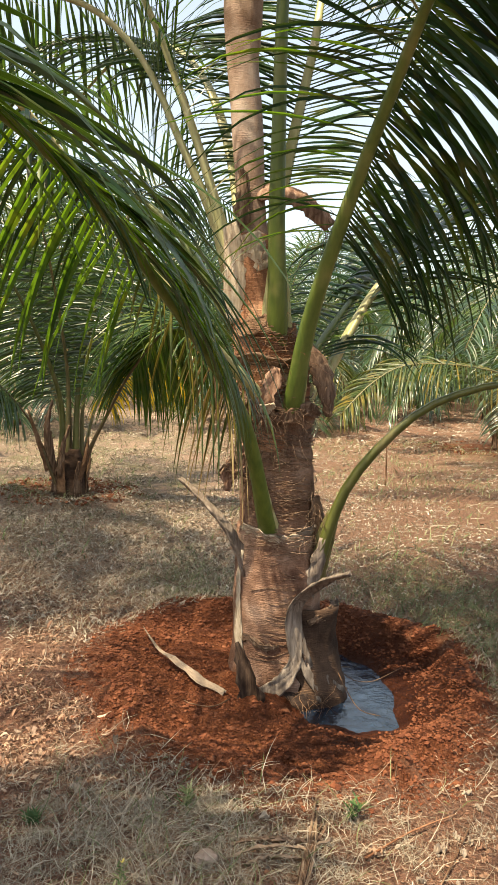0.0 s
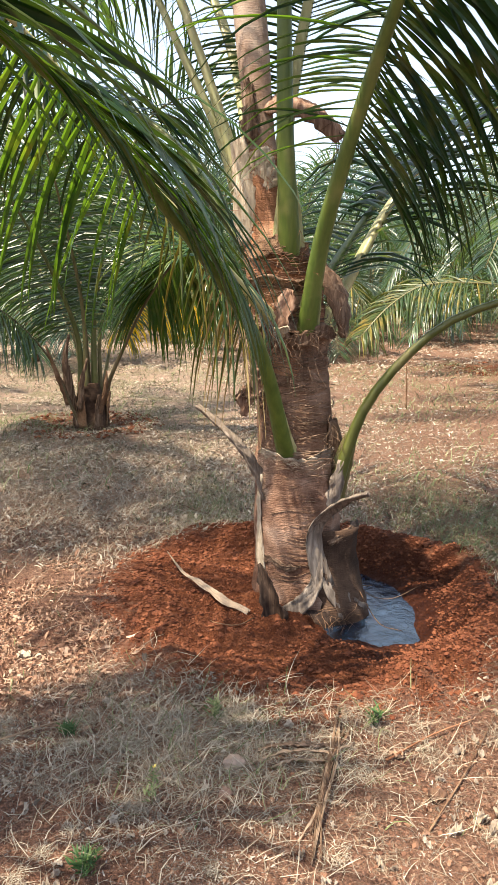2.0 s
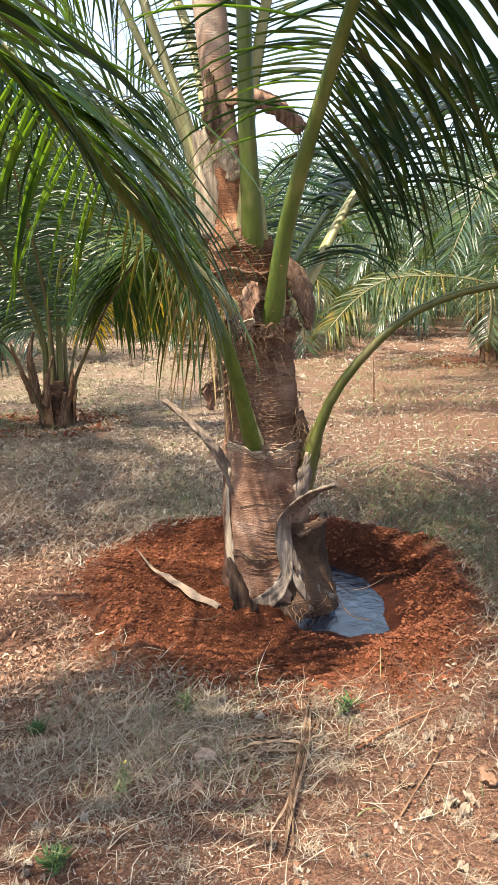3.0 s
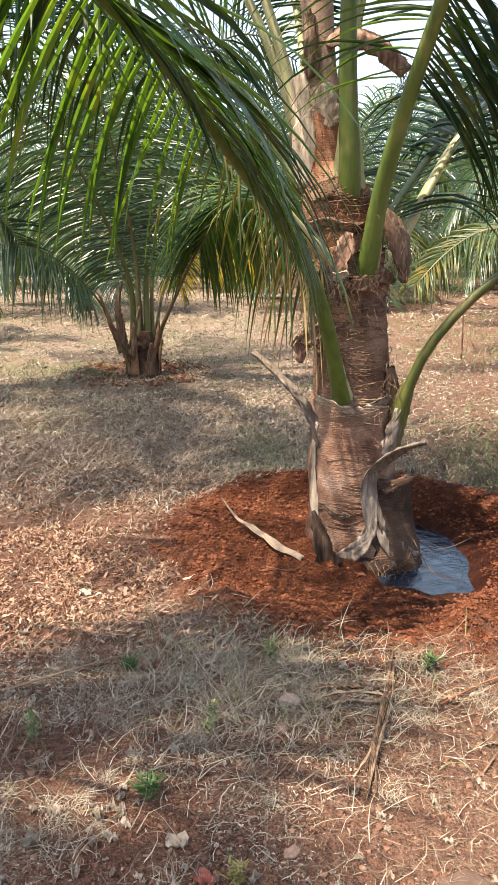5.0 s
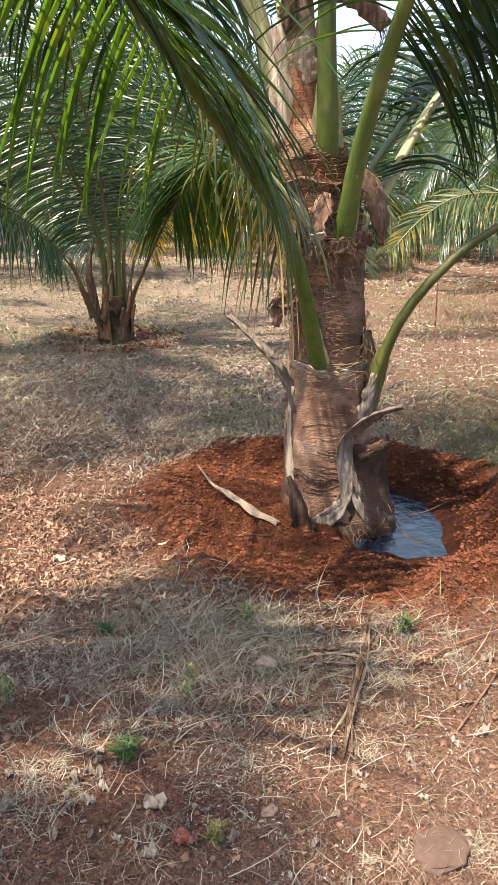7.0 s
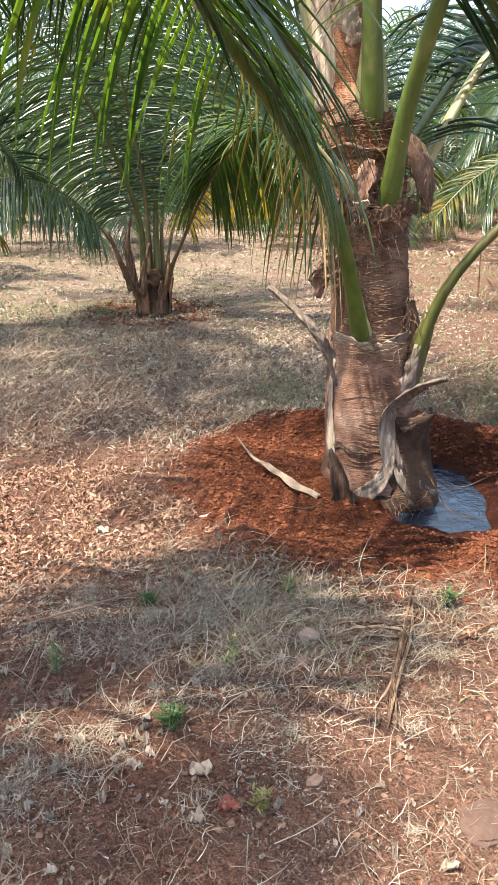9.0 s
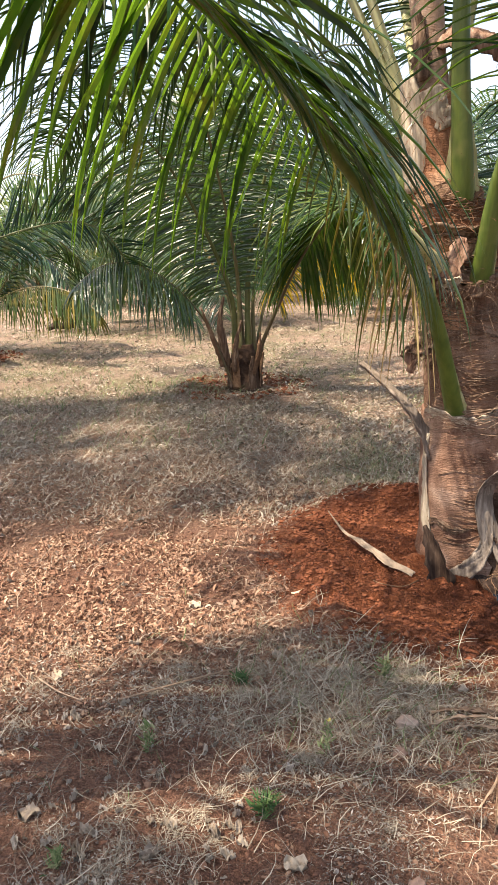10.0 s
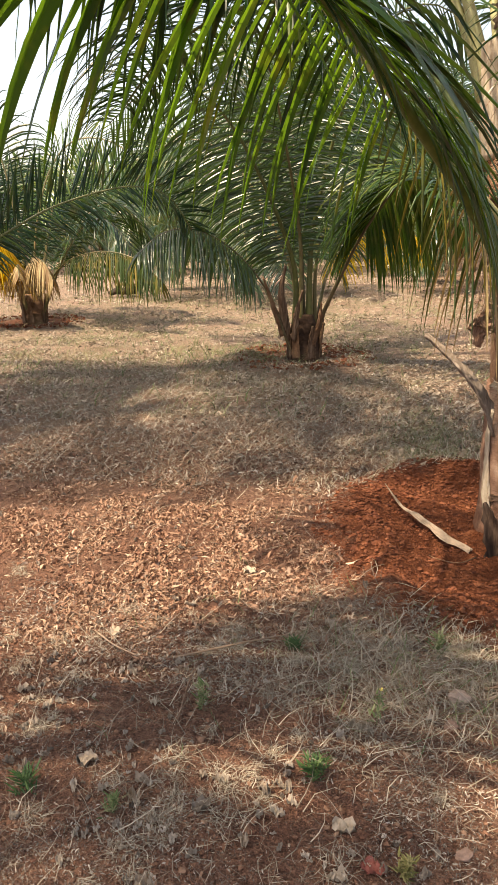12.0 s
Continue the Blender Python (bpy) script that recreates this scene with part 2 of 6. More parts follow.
def earth_material():
    m, nt, b = mat("red_earth", 0.92, 0.15)
    geo = nt.nodes.new("ShaderNodeNewGeometry")
    pos = geo.outputs["Position"]
    sep = nt.nodes.new("ShaderNodeSeparateXYZ")
    nt.links.new(pos, sep.inputs[0])
    big = noise_tex(nt, pos, 0.75, 4.0)
    medium = noise_tex(nt, pos, 6.0, 5.0, 0.65)
    fine = noise_tex(nt, pos, 48.0, 5.0, 0.7)
    c = ramp(nt, big, [(0.3, (0.18, 0.088, 0.063)), (0.5, (0.26, 0.142, 0.103)), (0.7, (0.34, 0.205, 0.15))])
    c = mix(nt, ramp(nt, medium, [(0.45, (0, 0, 0)), (0.72, (0.5, 0.5, 0.5))]), c, (0.33, 0.19, 0.135))
    away = ramp(nt, calc(nt, "MULTIPLY", calc(nt, "ADD", sep.outputs[1], calc(nt, "MULTIPLY", big, 4.0)), 0.04), [(0.2, (0, 0, 0)), (0.42, (0.85, 0.85, 0.85))])
    c = mix(nt, away, c, ramp(nt, noise_tex(nt, pos, 1.7, 4.0), [(0.35, (0.42, 0.315, 0.255)), (0.5, (0.39, 0.31, 0.245)), (0.66, (0.27, 0.25, 0.165))]))
    east = ramp(nt, calc(nt, "ADD", calc(nt, "MULTIPLY", sep.outputs[0], 0.25), calc(nt, "MULTIPLY", big, 0.5)), [(0.35, (0, 0, 0)), (0.8, (0.8, 0.8, 0.8))])
    c = mix(nt, east, c, (0.27, 0.15, 0.105))          # bare reddish soil on the sunny side
    # soil grain with raised contrast: shade between crumbs is painted into the colour
    grain = noise_tex(nt, pos, 170.0, 3.0, 0.7)
    c = mix(nt, 0.55, c, ramp(nt, grain, [(0.34, (0.25, 0.2, 0.17)), (0.5, (0.95, 0.93, 0.9)), (0.68, (1.9, 1.75, 1.6))]), "MULTIPLY")
    c = mix(nt, 0.75, c, ramp(nt, fine, [(0.3, (0.3, 0.25, 0.22)), (0.5, (0.88, 0.86, 0.84)), (0.68, (1.45, 1.4, 1.32))]), "MULTIPLY")
    # turned red soil of the ring, damp towards the pool; the bank's shade is painted in too
    dx = calc(nt, "SUBTRACT", sep.outputs[0], BASIN[0])
    dy = calc(nt, "SUBTRACT", sep.outputs[1], BASIN[1])
    dy = calc(nt, "MAXIMUM", dy, calc(nt, "MULTIPLY", dy, -FRONT))
    d = calc(nt, "SQRT", calc(nt, "ADD", calc(nt, "MULTIPLY", dx, dx), calc(nt, "MULTIPLY", dy, dy)))
    d = calc(nt, "ADD", d, calc(nt, "MULTIPLY", calc(nt, "SUBTRACT", medium, 0.5), 0.55))
    inside = ramp(nt, d, [(0.86, (1, 1, 1)), (0.99, (0, 0, 0))])
    red = ramp(nt, noise_tex(nt, pos, 11.0, 5.0, 0.65), [(0.3, (0.125, 0.038, 0.018)), (0.52, (0.215, 0.071, 0.032)), (0.72, (0.3, 0.112, 0.055))])
    red = mix(nt, 0.45, red, ramp(nt, fine, [(0.28, (0.45, 0.4, 0.36)), (0.55, (1, 1, 1))]), "MULTIPLY")
    ex = calc(nt, "MULTIPLY", calc(nt, "SUBTRACT", sep.outputs[0], 1.0), 1.2)
    ey = calc(nt, "SUBTRACT", sep.outputs[1], 3.2)
    wet = calc(nt, "SQRT", calc(nt, "ADD", calc(nt, "MULTIPLY", ex, ex), calc(nt, "MULTIPLY", ey, ey)))
    wet = calc(nt, "ADD", wet, calc(nt, "MULTIPLY", calc(nt, "SUBTRACT", medium, 0.5), 0.3))
    # one dark mask for wet soil and for shade painted under the bank
    damp = ramp(nt, wet, [(0.5, (1, 1, 1)), (0.78, (0, 0, 0))])
    red = mix(nt, calc(nt, "MULTIPLY", damp, 0.85), red, (0.075, 0.022, 0.011))
    c = mix(nt, inside, c, red)
    for px, py, pr in RINGS:
        qx, qy = calc(nt, "SUBTRACT", sep.outputs[0], px), calc(nt, "SUBTRACT", sep.outputs[1], py)
        far = calc(nt, "SQRT", calc(nt, "ADD", calc(nt, "MULTIPLY", qx, qx), calc(nt, "MULTIPLY", qy, qy)))
        far = calc(nt, "ADD", calc(nt, "DIVIDE", far, pr), calc(nt, "MULTIPLY", calc(nt, "SUBTRACT", medium, 0.5), 0.9))
        c = mix(nt, ramp(nt, far, [(0.8, (0.85, 0.85, 0.85)), (1.0, (0, 0, 0))]), c, (0.2, 0.07, 0.036))
    nt.links.new(c, b.inputs["Base Color"])
    r = calc(nt, "SUBTRACT", 0.92, calc(nt, "MULTIPLY", calc(nt, "MULTIPLY", damp, inside), 0.45))
    nt.links.new(r, b.inputs["Roughness"])
    crumb = calc(nt, "MULTIPLY", calc(nt, "MULTIPLY", noise_tex(nt, pos, 24.0, 4.0, 0.6), inside), 1.6)
    fine = calc(nt, "ADD", fine, crumb)
    bump(nt, b, calc(nt, "ADD", calc(nt, "ADD", fine, calc(nt, "MULTIPLY", grain, 0.35)), calc(nt, "MULTIPLY", medium, 0.8)), 1.0, 0.055)
    return m


EARTH = earth_material()
CLOD = litter_material("soil_clod", [(0.0, (0.115, 0.036, 0.018)), (0.6, (0.18, 0.06, 0.029)), (1.0, (0.225, 0.085, 0.043))], 0.95)
GRIT = litter_material("brown_grit", [(0.0, (0.13, 0.06, 0.04)), (0.6, (0.23, 0.12, 0.078)), (1.0, (0.31, 0.19, 0.13))], 0.95)
ROCK = litter_material("brown_rock", [(0.0, (0.12, 0.075, 0.058)), (1.0, (0.19, 0.125, 0.1))], 0.9)
STONE = litter_material("pinkish_stone", [(0.0, (0.25, 0.145, 0.11)), (0.5, (0.34, 0.23, 0.18)), (1.0, (0.46, 0.37, 0.31))], 0.85)
water_m, water_t, water_b = mat("sky_tinted_water", 0.02, 1.0)
# blue sky reflection painted into the water colour, with pale streaks and foam
sky_and_foam = ramp(water_t, noise_tex(water_t, coords(water_t), 26.0, 5.0, 0.7, 1.2), [(0.45, (0.006, 0.012, 0.024)), (0.7, (0.016, 0.036, 0.07)), (0.84, (0.17, 0.21, 0.28))])
water_t.links.new(sky_and_foam, water_b.inputs["Base Color"])
water_b.inputs["IOR"].default_value = 1.55
bump(water_t, water_b, noise_tex(water_t, coords(water_t), 16.0, 4.0, 0.65, 0.6), 0.25, 0.03)
WATER = water_m

# ---------------------------------------------------------------- mesh helpers


class Geo:
    """Vertices and faces gathered for one mesh."""

    def __init__(self):
        self.v, self.f, self.m, self.n = [], [], [], 0

    def add(self, verts, faces, slot=0):
        verts = np.asarray(verts, float)
        self.v.append(verts)
        k = self.n
        self.f.extend([tuple(i + k for i in q) for q in faces])
        self.m.extend([slot] * len(faces))
        self.n += len(verts)
        return self


def mesh_of(name, geo, mats, origin=(0, 0, 0), smooth=True):
    me = bpy.data.meshes.new(name)
    me.from_pydata((np.concatenate(geo.v) - np.asarray(origin, float)).tolist(), [], geo.f)
    for m in (mats if isinstance(mats, (list, tuple)) else [mats]):
        me.materials.append(m)
    me.polygons.foreach_set("material_index", np.array(geo.m, np.int32))
    me.polygons.foreach_set("use_smooth", np.full(len(geo.f), smooth))
    me.update()
    return me


def part(name, geo, mats, parent, label="", origin=(0, 0, 0), smooth=True):
    """One mesh under a thing or a part; origin: where the thing stands."""
    ob = new(name, mesh_of(name, geo, mats, origin, smooth))
    ob.parent = parent
    return tagged(ob, label)


def root(name, at, label, category, group=""):
    ob = new(name)
    ob.empty_display_size = 0.2
    ob.location = at
    return tagged(ob, label, category, group)


def unit(a):
    a = np.asarray(a, float)
    return a / (np.linalg.norm(a) + 1e-12)


def spline(ctrl, n):
    """A smooth line through the points."""
    p = np.asarray(ctrl, float)
    q = np.vstack([2 * p[0] - p[1], p, 2 * p[-1] - p[-2]])
    d = np.r_[0, np.cumsum(np.linalg.norm(np.diff(p, axis=0), axis=1))]
    out = []
    for s in np.linspace(0, d[-1], n):
        k = int(min(np.searchsorted(d, s, side="right") - 1, len(p) - 2))
        t = (s - d[k]) / (d[k + 1] - d[k])
        a, b, c, e = q[k:k + 4]
        out.append(0.5 * (2 * b + (c - a) * t + (2 * a - 5 * b + 4 * c - e) * t * t + (3 * b - a - 3 * c + e) * t ** 3))
    return np.array(out)


def frames_of(pts, up):
    """Tangent, side and face normal along a line."""
    t = np.gradient(pts, axis=0)
    t /= np.linalg.norm(t, axis=1)[:, None]
    side, face = [], []
    last = None
    for k in range(len(pts)):
        u = np.asarray(up, float) if last is None else last
        f = unit(u - t[k] * (u @ t[k]))
        last = f
        face.append(f)
        side.append(np.cross(t[k], f))
    return t, np.array(side), np.array(face)


def tube(geo, pts, half_w, half_h, sides=8, up=(0, 0, 1), slot=0, groove=0.0, rough=0.0, seed=0):
    """A closed, tapering rod; groove hollows the upper face."""
    pts = np.asarray(pts, float)
    t, sd, fc = frames_of(pts, up)
    rng = np.random.default_rng(seed)
    n = len(pts)
    a = np.linspace(0, 2 * math.pi, sides, endpoint=False)
    hw = np.broadcast_to(half_w, (n,))
    hh = np.broadcast_to(half_h, (n,))
    verts = []
    for k in range(n):
        ca, sa = np.cos(a), np.sin(a)
        sa = np.where(sa > 0, sa * (1 - groove * (1 - ca ** 2 * 0.6)), sa)
        j = 1 + rough * rng.normal(size=sides)
        verts.append(pts[k] + np.outer(ca * hw[k] * j, sd[k]) + np.outer(sa * hh[k] * j, fc[k]))
    verts = np.concatenate(verts + [pts[:1], pts[-1:]])
    faces = []
    for k in range(n - 1):
        for i in range(sides):
            j = (i + 1) % sides
            faces.append((k * sides + i, k * sides + j, (k + 1) * sides + j, (k + 1) * sides + i))
    for i in range(sides):
        j = (i + 1) % sides
        faces.append((n * sides, j, i))
        faces.append((n * sides + 1, (n - 1) * sides + i, (n - 1) * sides + j))
    return geo.add(verts, faces, slot)


def blade(geo, start, way, along, length, width, droop, seg=6, fold=0.25, twist=0.0, slot=0, kink=0.0):
    """One leaflet: a folded strip that leaves the midrib and bends down under its weight."""
    d = unit(way)
    p = np.asarray(start, float)
    step = length / seg
    verts, faces = [], []
    for k in range(seg + 1):
        s = k / seg
        w = width * (min(1.0, 0.45 + 2.6 * s) if s < 0.25 else 1.0) * (1 - max(0.0, (s - 0.3) / 0.7) ** 1.7)
        wv = unit(np.asarray(along) - d * (np.asarray(along) @ d))
        nv = np.cross(wv, d)
        c, q = math.cos(twist * s + 0.15), math.sin(twist * s + 0.15)
        wv, nv = wv * c + nv * q, nv * c - wv * q
        if k == seg:
            verts.append(p)
        else:
            verts += [p - wv * w * 0.5 + nv * w * fold, p, p + wv * w * 0.5 + nv * w * fold]
        p = p + d * step
        pull = droop * (0.35 + 1.3 * s) / seg + (kink / seg if s > 0.5 else 0.0)
        d = unit(d + np.array((0, 0, -1.0)) * pull)
    for k in range(seg - 1):
        a = 3 * k
        faces += [(a, a + 1, a + 4, a + 3), (a + 1, a + 2, a + 5, a + 4)]
    a = 3 * (seg - 1)
    faces += [(a, a + 1, a + 3), (a + 1, a + 2, a + 3)]
    return geo.add(verts, faces, slot)


def frond(palm, at, ctrl, w0=0.045, w1=0.006, start=0.3, count=60, length=0.75, width=0.04, droop=1.2, up=(0, 0, 1), leaf=None, stalk=None,
          seg=6, single=False, seed=0, spread=(0.5, 0.95), lift=0.25, label="", thin=0.75, sweep=0.0, bare=0.0, flare=0.5, skip=(0, 0.0), near_side=None, taper=(0.5, 0.62), near_len=1.0, ease=0.5, sides=None, broaden=0.0, thin_side=0):
    """A palm frond: stalk with leaflets to both sides. single: each leaflet is an object of its own."""
    rng = np.random.default_rng(seed)
    leaf, stalk = leaf or GREEN, stalk or PETIOLE
    n = 28
    pts = spline(ctrl, n)
    t, sd, fc = frames_of(pts, up)
    s = np.linspace(0, 1, n)
    hw = (w1 + (w0 - w1) * (1 - s) ** 1.25) * (1 + flare * np.exp(-s * 11))
    g = tube(Geo(), pts, hw, hw * thin, 10, up, groove=0.35)
    body = part("frond", g, stalk, palm, label, at)
    joined = Geo()
    for k in range(count):
        u = (k + 0.5) / count
        x = start + (1 - start) * u
        i = min(int(x * (n - 1)), n - 2)
        w = x * (n - 1) - i
        base = pts[i] * (1 - w) + pts[i + 1] * w
        prof = (0.55 + 0.45 * math.sin(min(1, u / 0.45) * math.pi / 2)) * (1 - taper[1] * max(0, (u - taper[0]) / (1 - taper[0])) ** 1.4)
        for turn, e in enumerate((-1, -1, 1, 1) if near_side else (-1, 1)):
            if rng.random() < bare or (e == skip[0] and u < skip[1]) or (thin_side == e and k % 2) or (turn == 3 and u < 0.5):
                continue
            up_, down_, s0, s1 = near_side if near_side and e < 0 else (lift, sweep, *spread)
            more, bend, slim = 1.0, droop, 1.0
            across = near_side and turn == 1
            if across:
                if u > 0.6:
                    continue
                more, slim = 0.62 + 0.1 * rng.normal(), 0.75
            elif near_side and e < 0 and 0.45 < u < 0.8:
                more = 0.75
            if near_side and e > 0 and u > 0.55:
                more, slim, down_, bend = (1.35, 1.25, down_ * 0.4, droop * 0.6) if turn == 2 else (1.2, 1.35, down_ * 0.75, droop)
            if sides:
                up_, down_, s0, s1, more, bend, slim = sides[e]
            a = s0 + (s1 - s0) * u ** 0.6 + rng.normal() * (0.14 if near_side or sides else 0.08)
            way = sd[i] * e * math.cos(a) + t[i] * math.sin(a) + fc[i] * (up_ + rng.normal() * 0.1)
            way = way + np.array((0, 0, -down_ * (1 - ease * u)))
            if across:
                way = -t[i] * 0.7 + np.array((0.22 + 0.12 * rng.normal(), -0.2 + 0.08 * rng.normal(), -0.15 + 0.12 * rng.normal()))
            ln = length * prof * (1 + rng.normal() * 0.08) * (near_len if e < 0 else 1.0) * more
            gg = Geo() if single else joined
            b0 = base + sd[i] * e * hw[i] * 0.75 + fc[i] * hw[i] * 0.25
            if across:
                b0 = b0 + np.array((0.0, -0.035, 0.0))
            blade(gg, b0, way, t[i] * (1 if e > 0 else -1), ln, width * slim * (0.75 + 0.25 * prof + broaden * u) * (1 + rng.normal() * 0.1), bend * (1 - (ease - 0.5) * 2 * u) * (1 + rng.normal() * 0.18), seg,
                  0.26, rng.normal() * 0.7, 0, max(0, rng.normal()) * 0.9)
            if single:
                # lit and dark sides of the near frond are set by choice of leaf colour
                part("leaflet", gg, (GREEN if k % 3 == 0 or e > 0 else SHEEN_GREEN) if near_side and (e < 0 and not (across and k % 2) or u > 0.68 and k % 3) else BACKLIT_GREEN if thin_side == e and k % 6 == 0 else leaf, body, "", at, False)
    if joined.n:
        part("leaf_blade", joined, leaf, body, "", at, False)
    return body


# ---------------------------------------------------------------- ground


def ripple(x, y, f, seed=0.0):
    return noise.noise(Vector((x * f + seed, y * f - seed, seed * 0.7)))


def height(x, y):
    """The lie of the land: uneven soil, the dug ring round the palm and the small rings round its neighbours."""
    h = 0.018 * ripple(x, y, 1.1) + 0.009 * ripple(x, y, 4.0, 3.1)
    dx, dy = x - BASIN[0], y - BASIN[1]
    dy *= FRONT if dy < 0 else 1.0
    r = math.hypot(dx, dy)
    far = math.hypot(x, y - 3)
    h *= 1.0 + min(2.0, max(0.0, far - 5) * 0.15)
    if r < 1.5:
        a = math.atan2(dy, dx)
        w = 1 + 0.07 * math.sin(3 * a + 1) + 0.05 * math.sin(7 * a)
        q = r / w
        rim = 0.06 * math.exp(-((q - 0.84) / 0.12) ** 2)
        right = 0.5 + 0.5 * math.cos(a + 0.15)
        bowl = -(0.03 + 0.07 * right) / (1 + math.exp((q - 0.68 - 0.05 * right) / 0.045))
        h = h * (0.4 if q < 0.9 else 1.0) + rim * (0.75 + 0.5 * right) + bowl
        if q < 1.0:
            dry = 1 - 0.75 * math.exp(-(((x - 0.95) / 0.34) ** 2 + ((y - 3.3) / 0.6) ** 2) ** 2)
            h += (0.026 * ripple(x, y, 9.0, 1.7) + 0.014 * ripple(x, y, 19.0, 5.2) + 0.013 * ripple(x, y, 41.0, 8.3)) * dry
        h -= 0.11 * math.exp(-(((x - 0.93 + 0.012 * math.sin(y * 23)) / 0.2) ** 2 + ((y - 3.33 + 0.02 * math.sin(x * 31)) / 0.44) ** 2) ** 2)
        h -= 0.055 * math.exp(-(((x - 0.74) / 0.15) ** 2 + ((y - 3.03) / 0.11) ** 2) ** 2)
    else:
        h += 0.005 * ripple(x, y, 16.0, 2.2) if far < 9 else 0.0
    for px, py, pr in RINGS:
        d = math.hypot(x - px, y - py)
        if d < 1.6 * pr:
            h += 0.05 * math.exp(-((d - pr) / 0.14) ** 2) - 0.03 * math.exp(-(d / (pr * 0.7)) ** 2)
    return h




def axis(lo, hi, step, reach, grow=1.16):
    mid = list(np.arange(lo, hi + step * 0.5, step))
    out, d, a = [], step, hi
    while a < reach:
        d *= grow
        a += d
        out.append(a)
    low, d, a = [], step, lo
    while a > -reach:
        d *= grow
        a -= d
        low.append(a)
    return np.array(low[::-1] + mid + out)


xs, ys = axis(-2.2, 2.4, 0.022, 600), axis(0.8, 4.6, 0.022, 600, 1.08)
gverts = [(x, y, height(x, y) if abs(x) < 60 and abs(y) < 60 else 0.0) for y in ys for x in xs]
nx = len(xs)
gfaces = [(j * nx + i, j * nx + i + 1, (j + 1) * nx + i + 1, (j + 1) * nx + i) for j in range(len(ys) - 1) for i in range(nx - 1)]
ground = new("ground", mesh_of("ground", Geo().add(gverts, gfaces), EARTH))
tagged(ground, "dry reddish-brown earth of the palm grove with a dug ring", "ground", kind="structure")

# water standing in the dug ring
g = Geo()
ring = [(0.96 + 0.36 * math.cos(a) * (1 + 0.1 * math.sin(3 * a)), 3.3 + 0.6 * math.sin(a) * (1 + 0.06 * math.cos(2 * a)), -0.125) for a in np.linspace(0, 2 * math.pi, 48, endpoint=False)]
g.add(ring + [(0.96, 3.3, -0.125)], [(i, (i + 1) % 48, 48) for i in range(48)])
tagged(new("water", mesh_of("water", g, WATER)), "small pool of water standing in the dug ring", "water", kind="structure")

# ---------------------------------------------------------------- the palm in the middle
AT = (0.6, 3.36, -0.12)
palm = root("coconut_palm", AT, "young coconut palm with fibrous brown trunk in a dug watered ring", "palm tree")


def lathe(rows, sides, relief, seed, cap=False):
    """A leaning stem: rows of (z, middle x, middle y, radius)."""
    rows = np.array(rows, float)
    zs = np.linspace(rows[0, 0], rows[-1, 0], max(12, int((rows[-1, 0] - rows[0, 0]) / 0.012)))
    cx, cy, rr = (np.interp(zs, rows[:, 0], rows[:, k]) for k in (1, 2, 3))
    for _ in range(6):
        cx[1:-1], cy[1:-1], rr[1:-1] = ((v[:-2] + 2 * v[1:-1] + v[2:]) / 4 for v in (cx, cy, rr))
    verts = []
    for k, z in enumerate(zs):
        for i in range(sides):
            a = 2 * math.pi * i / sides
            zz = z + 0.03 * math.sin(a * 1.0 + z * 5) + 0.02 * ripple(math.cos(a), math.sin(a) + z, 2.0, seed)
            saw = (zz / 0.085) % 1.0
            amp = 0.5 + 0.8 * noise.noise(Vector((math.cos(a) * 1.5, math.sin(a) * 1.5, z * 3 + seed + 9)))
            d = relief * (0.010 * saw * max(0.1, amp) + 0.012 * noise.noise(Vector((math.cos(a) * 2.2, math.sin(a) * 2.2, z * 5 + seed))) + 0.004 * noise.noise(Vector((math.cos(a) * 9, math.sin(a) * 9, z * 26 + seed))))
            r = rr[k] + d
            verts.append((cx[k] + r * math.cos(a), cy[k] + r * math.sin(a), z))
    n = len(zs)
    faces = [(k * sides + i, k * sides + (i + 1) % sides, (k + 1) * sides + (i + 1) % sides, (k + 1) * sides + i) for k in range(n - 1) for i in range(sides)]
    faces.append(tuple(range((n - 1) * sides, n * sides)))
    return Geo().add(verts, faces)


TRUNK = [(-0.3, 0.625, 3.38, 0.29), (-0.12, 0.622, 3.38, 0.268), (0.07, 0.605, 3.37, 0.222), (0.23, 0.585, 3.36, 0.207), (0.37, 0.574, 3.36, 0.202), (0.56, 0.565, 3.36, 0.195),
         (0.68, 0.565, 3.36, 0.188), (0.92, 0.55, 3.36, 0.175), (1.12, 0.53, 3.36, 0.172), (1.28, 0.512, 3.36, 0.182), (1.42, 0.495, 3.36, 0.186), (1.56, 0.465, 3.36, 0.168), (1.66, 0.43, 3.36, 0.13), (1.72, 0.405, 3.36, 0.105)]


def stretch(z0, z1, grow):
    """A length of the trunk, cut out of its rows."""
    rows = np.array(TRUNK)
    zs = [z0] + [z for z in rows[:, 0] if z0 < z < z1] + [z1]
    return [(z, np.interp(z, rows[:, 0], rows[:, 1]), np.interp(z, rows[:, 0], rows[:, 2]), np.interp(z, rows[:, 0], rows[:, 3]) + grow) for z in zs]


part("trunk", lathe(stretch(-0.3, 0.68, 0.004), 72, 0.5, 1), BARK, palm, "light brown fibre-wrapped trunk", AT)
part("trunk", lathe(stretch(0.6, 1.14, -0.006) + [(z, x, y, r + 0.03 * (z - 1.14) / 0.1) for z, x, y, r in stretch(1.18, 1.25, -0.006)], 72, 0.9, 2), DARK_BARK, palm, "dark brown netted length of trunk", AT)
part("trunk", lathe(stretch(1.05, 1.72, -0.012), 64, 1.7, 3), RUST, palm, "rough upper length of trunk", AT)
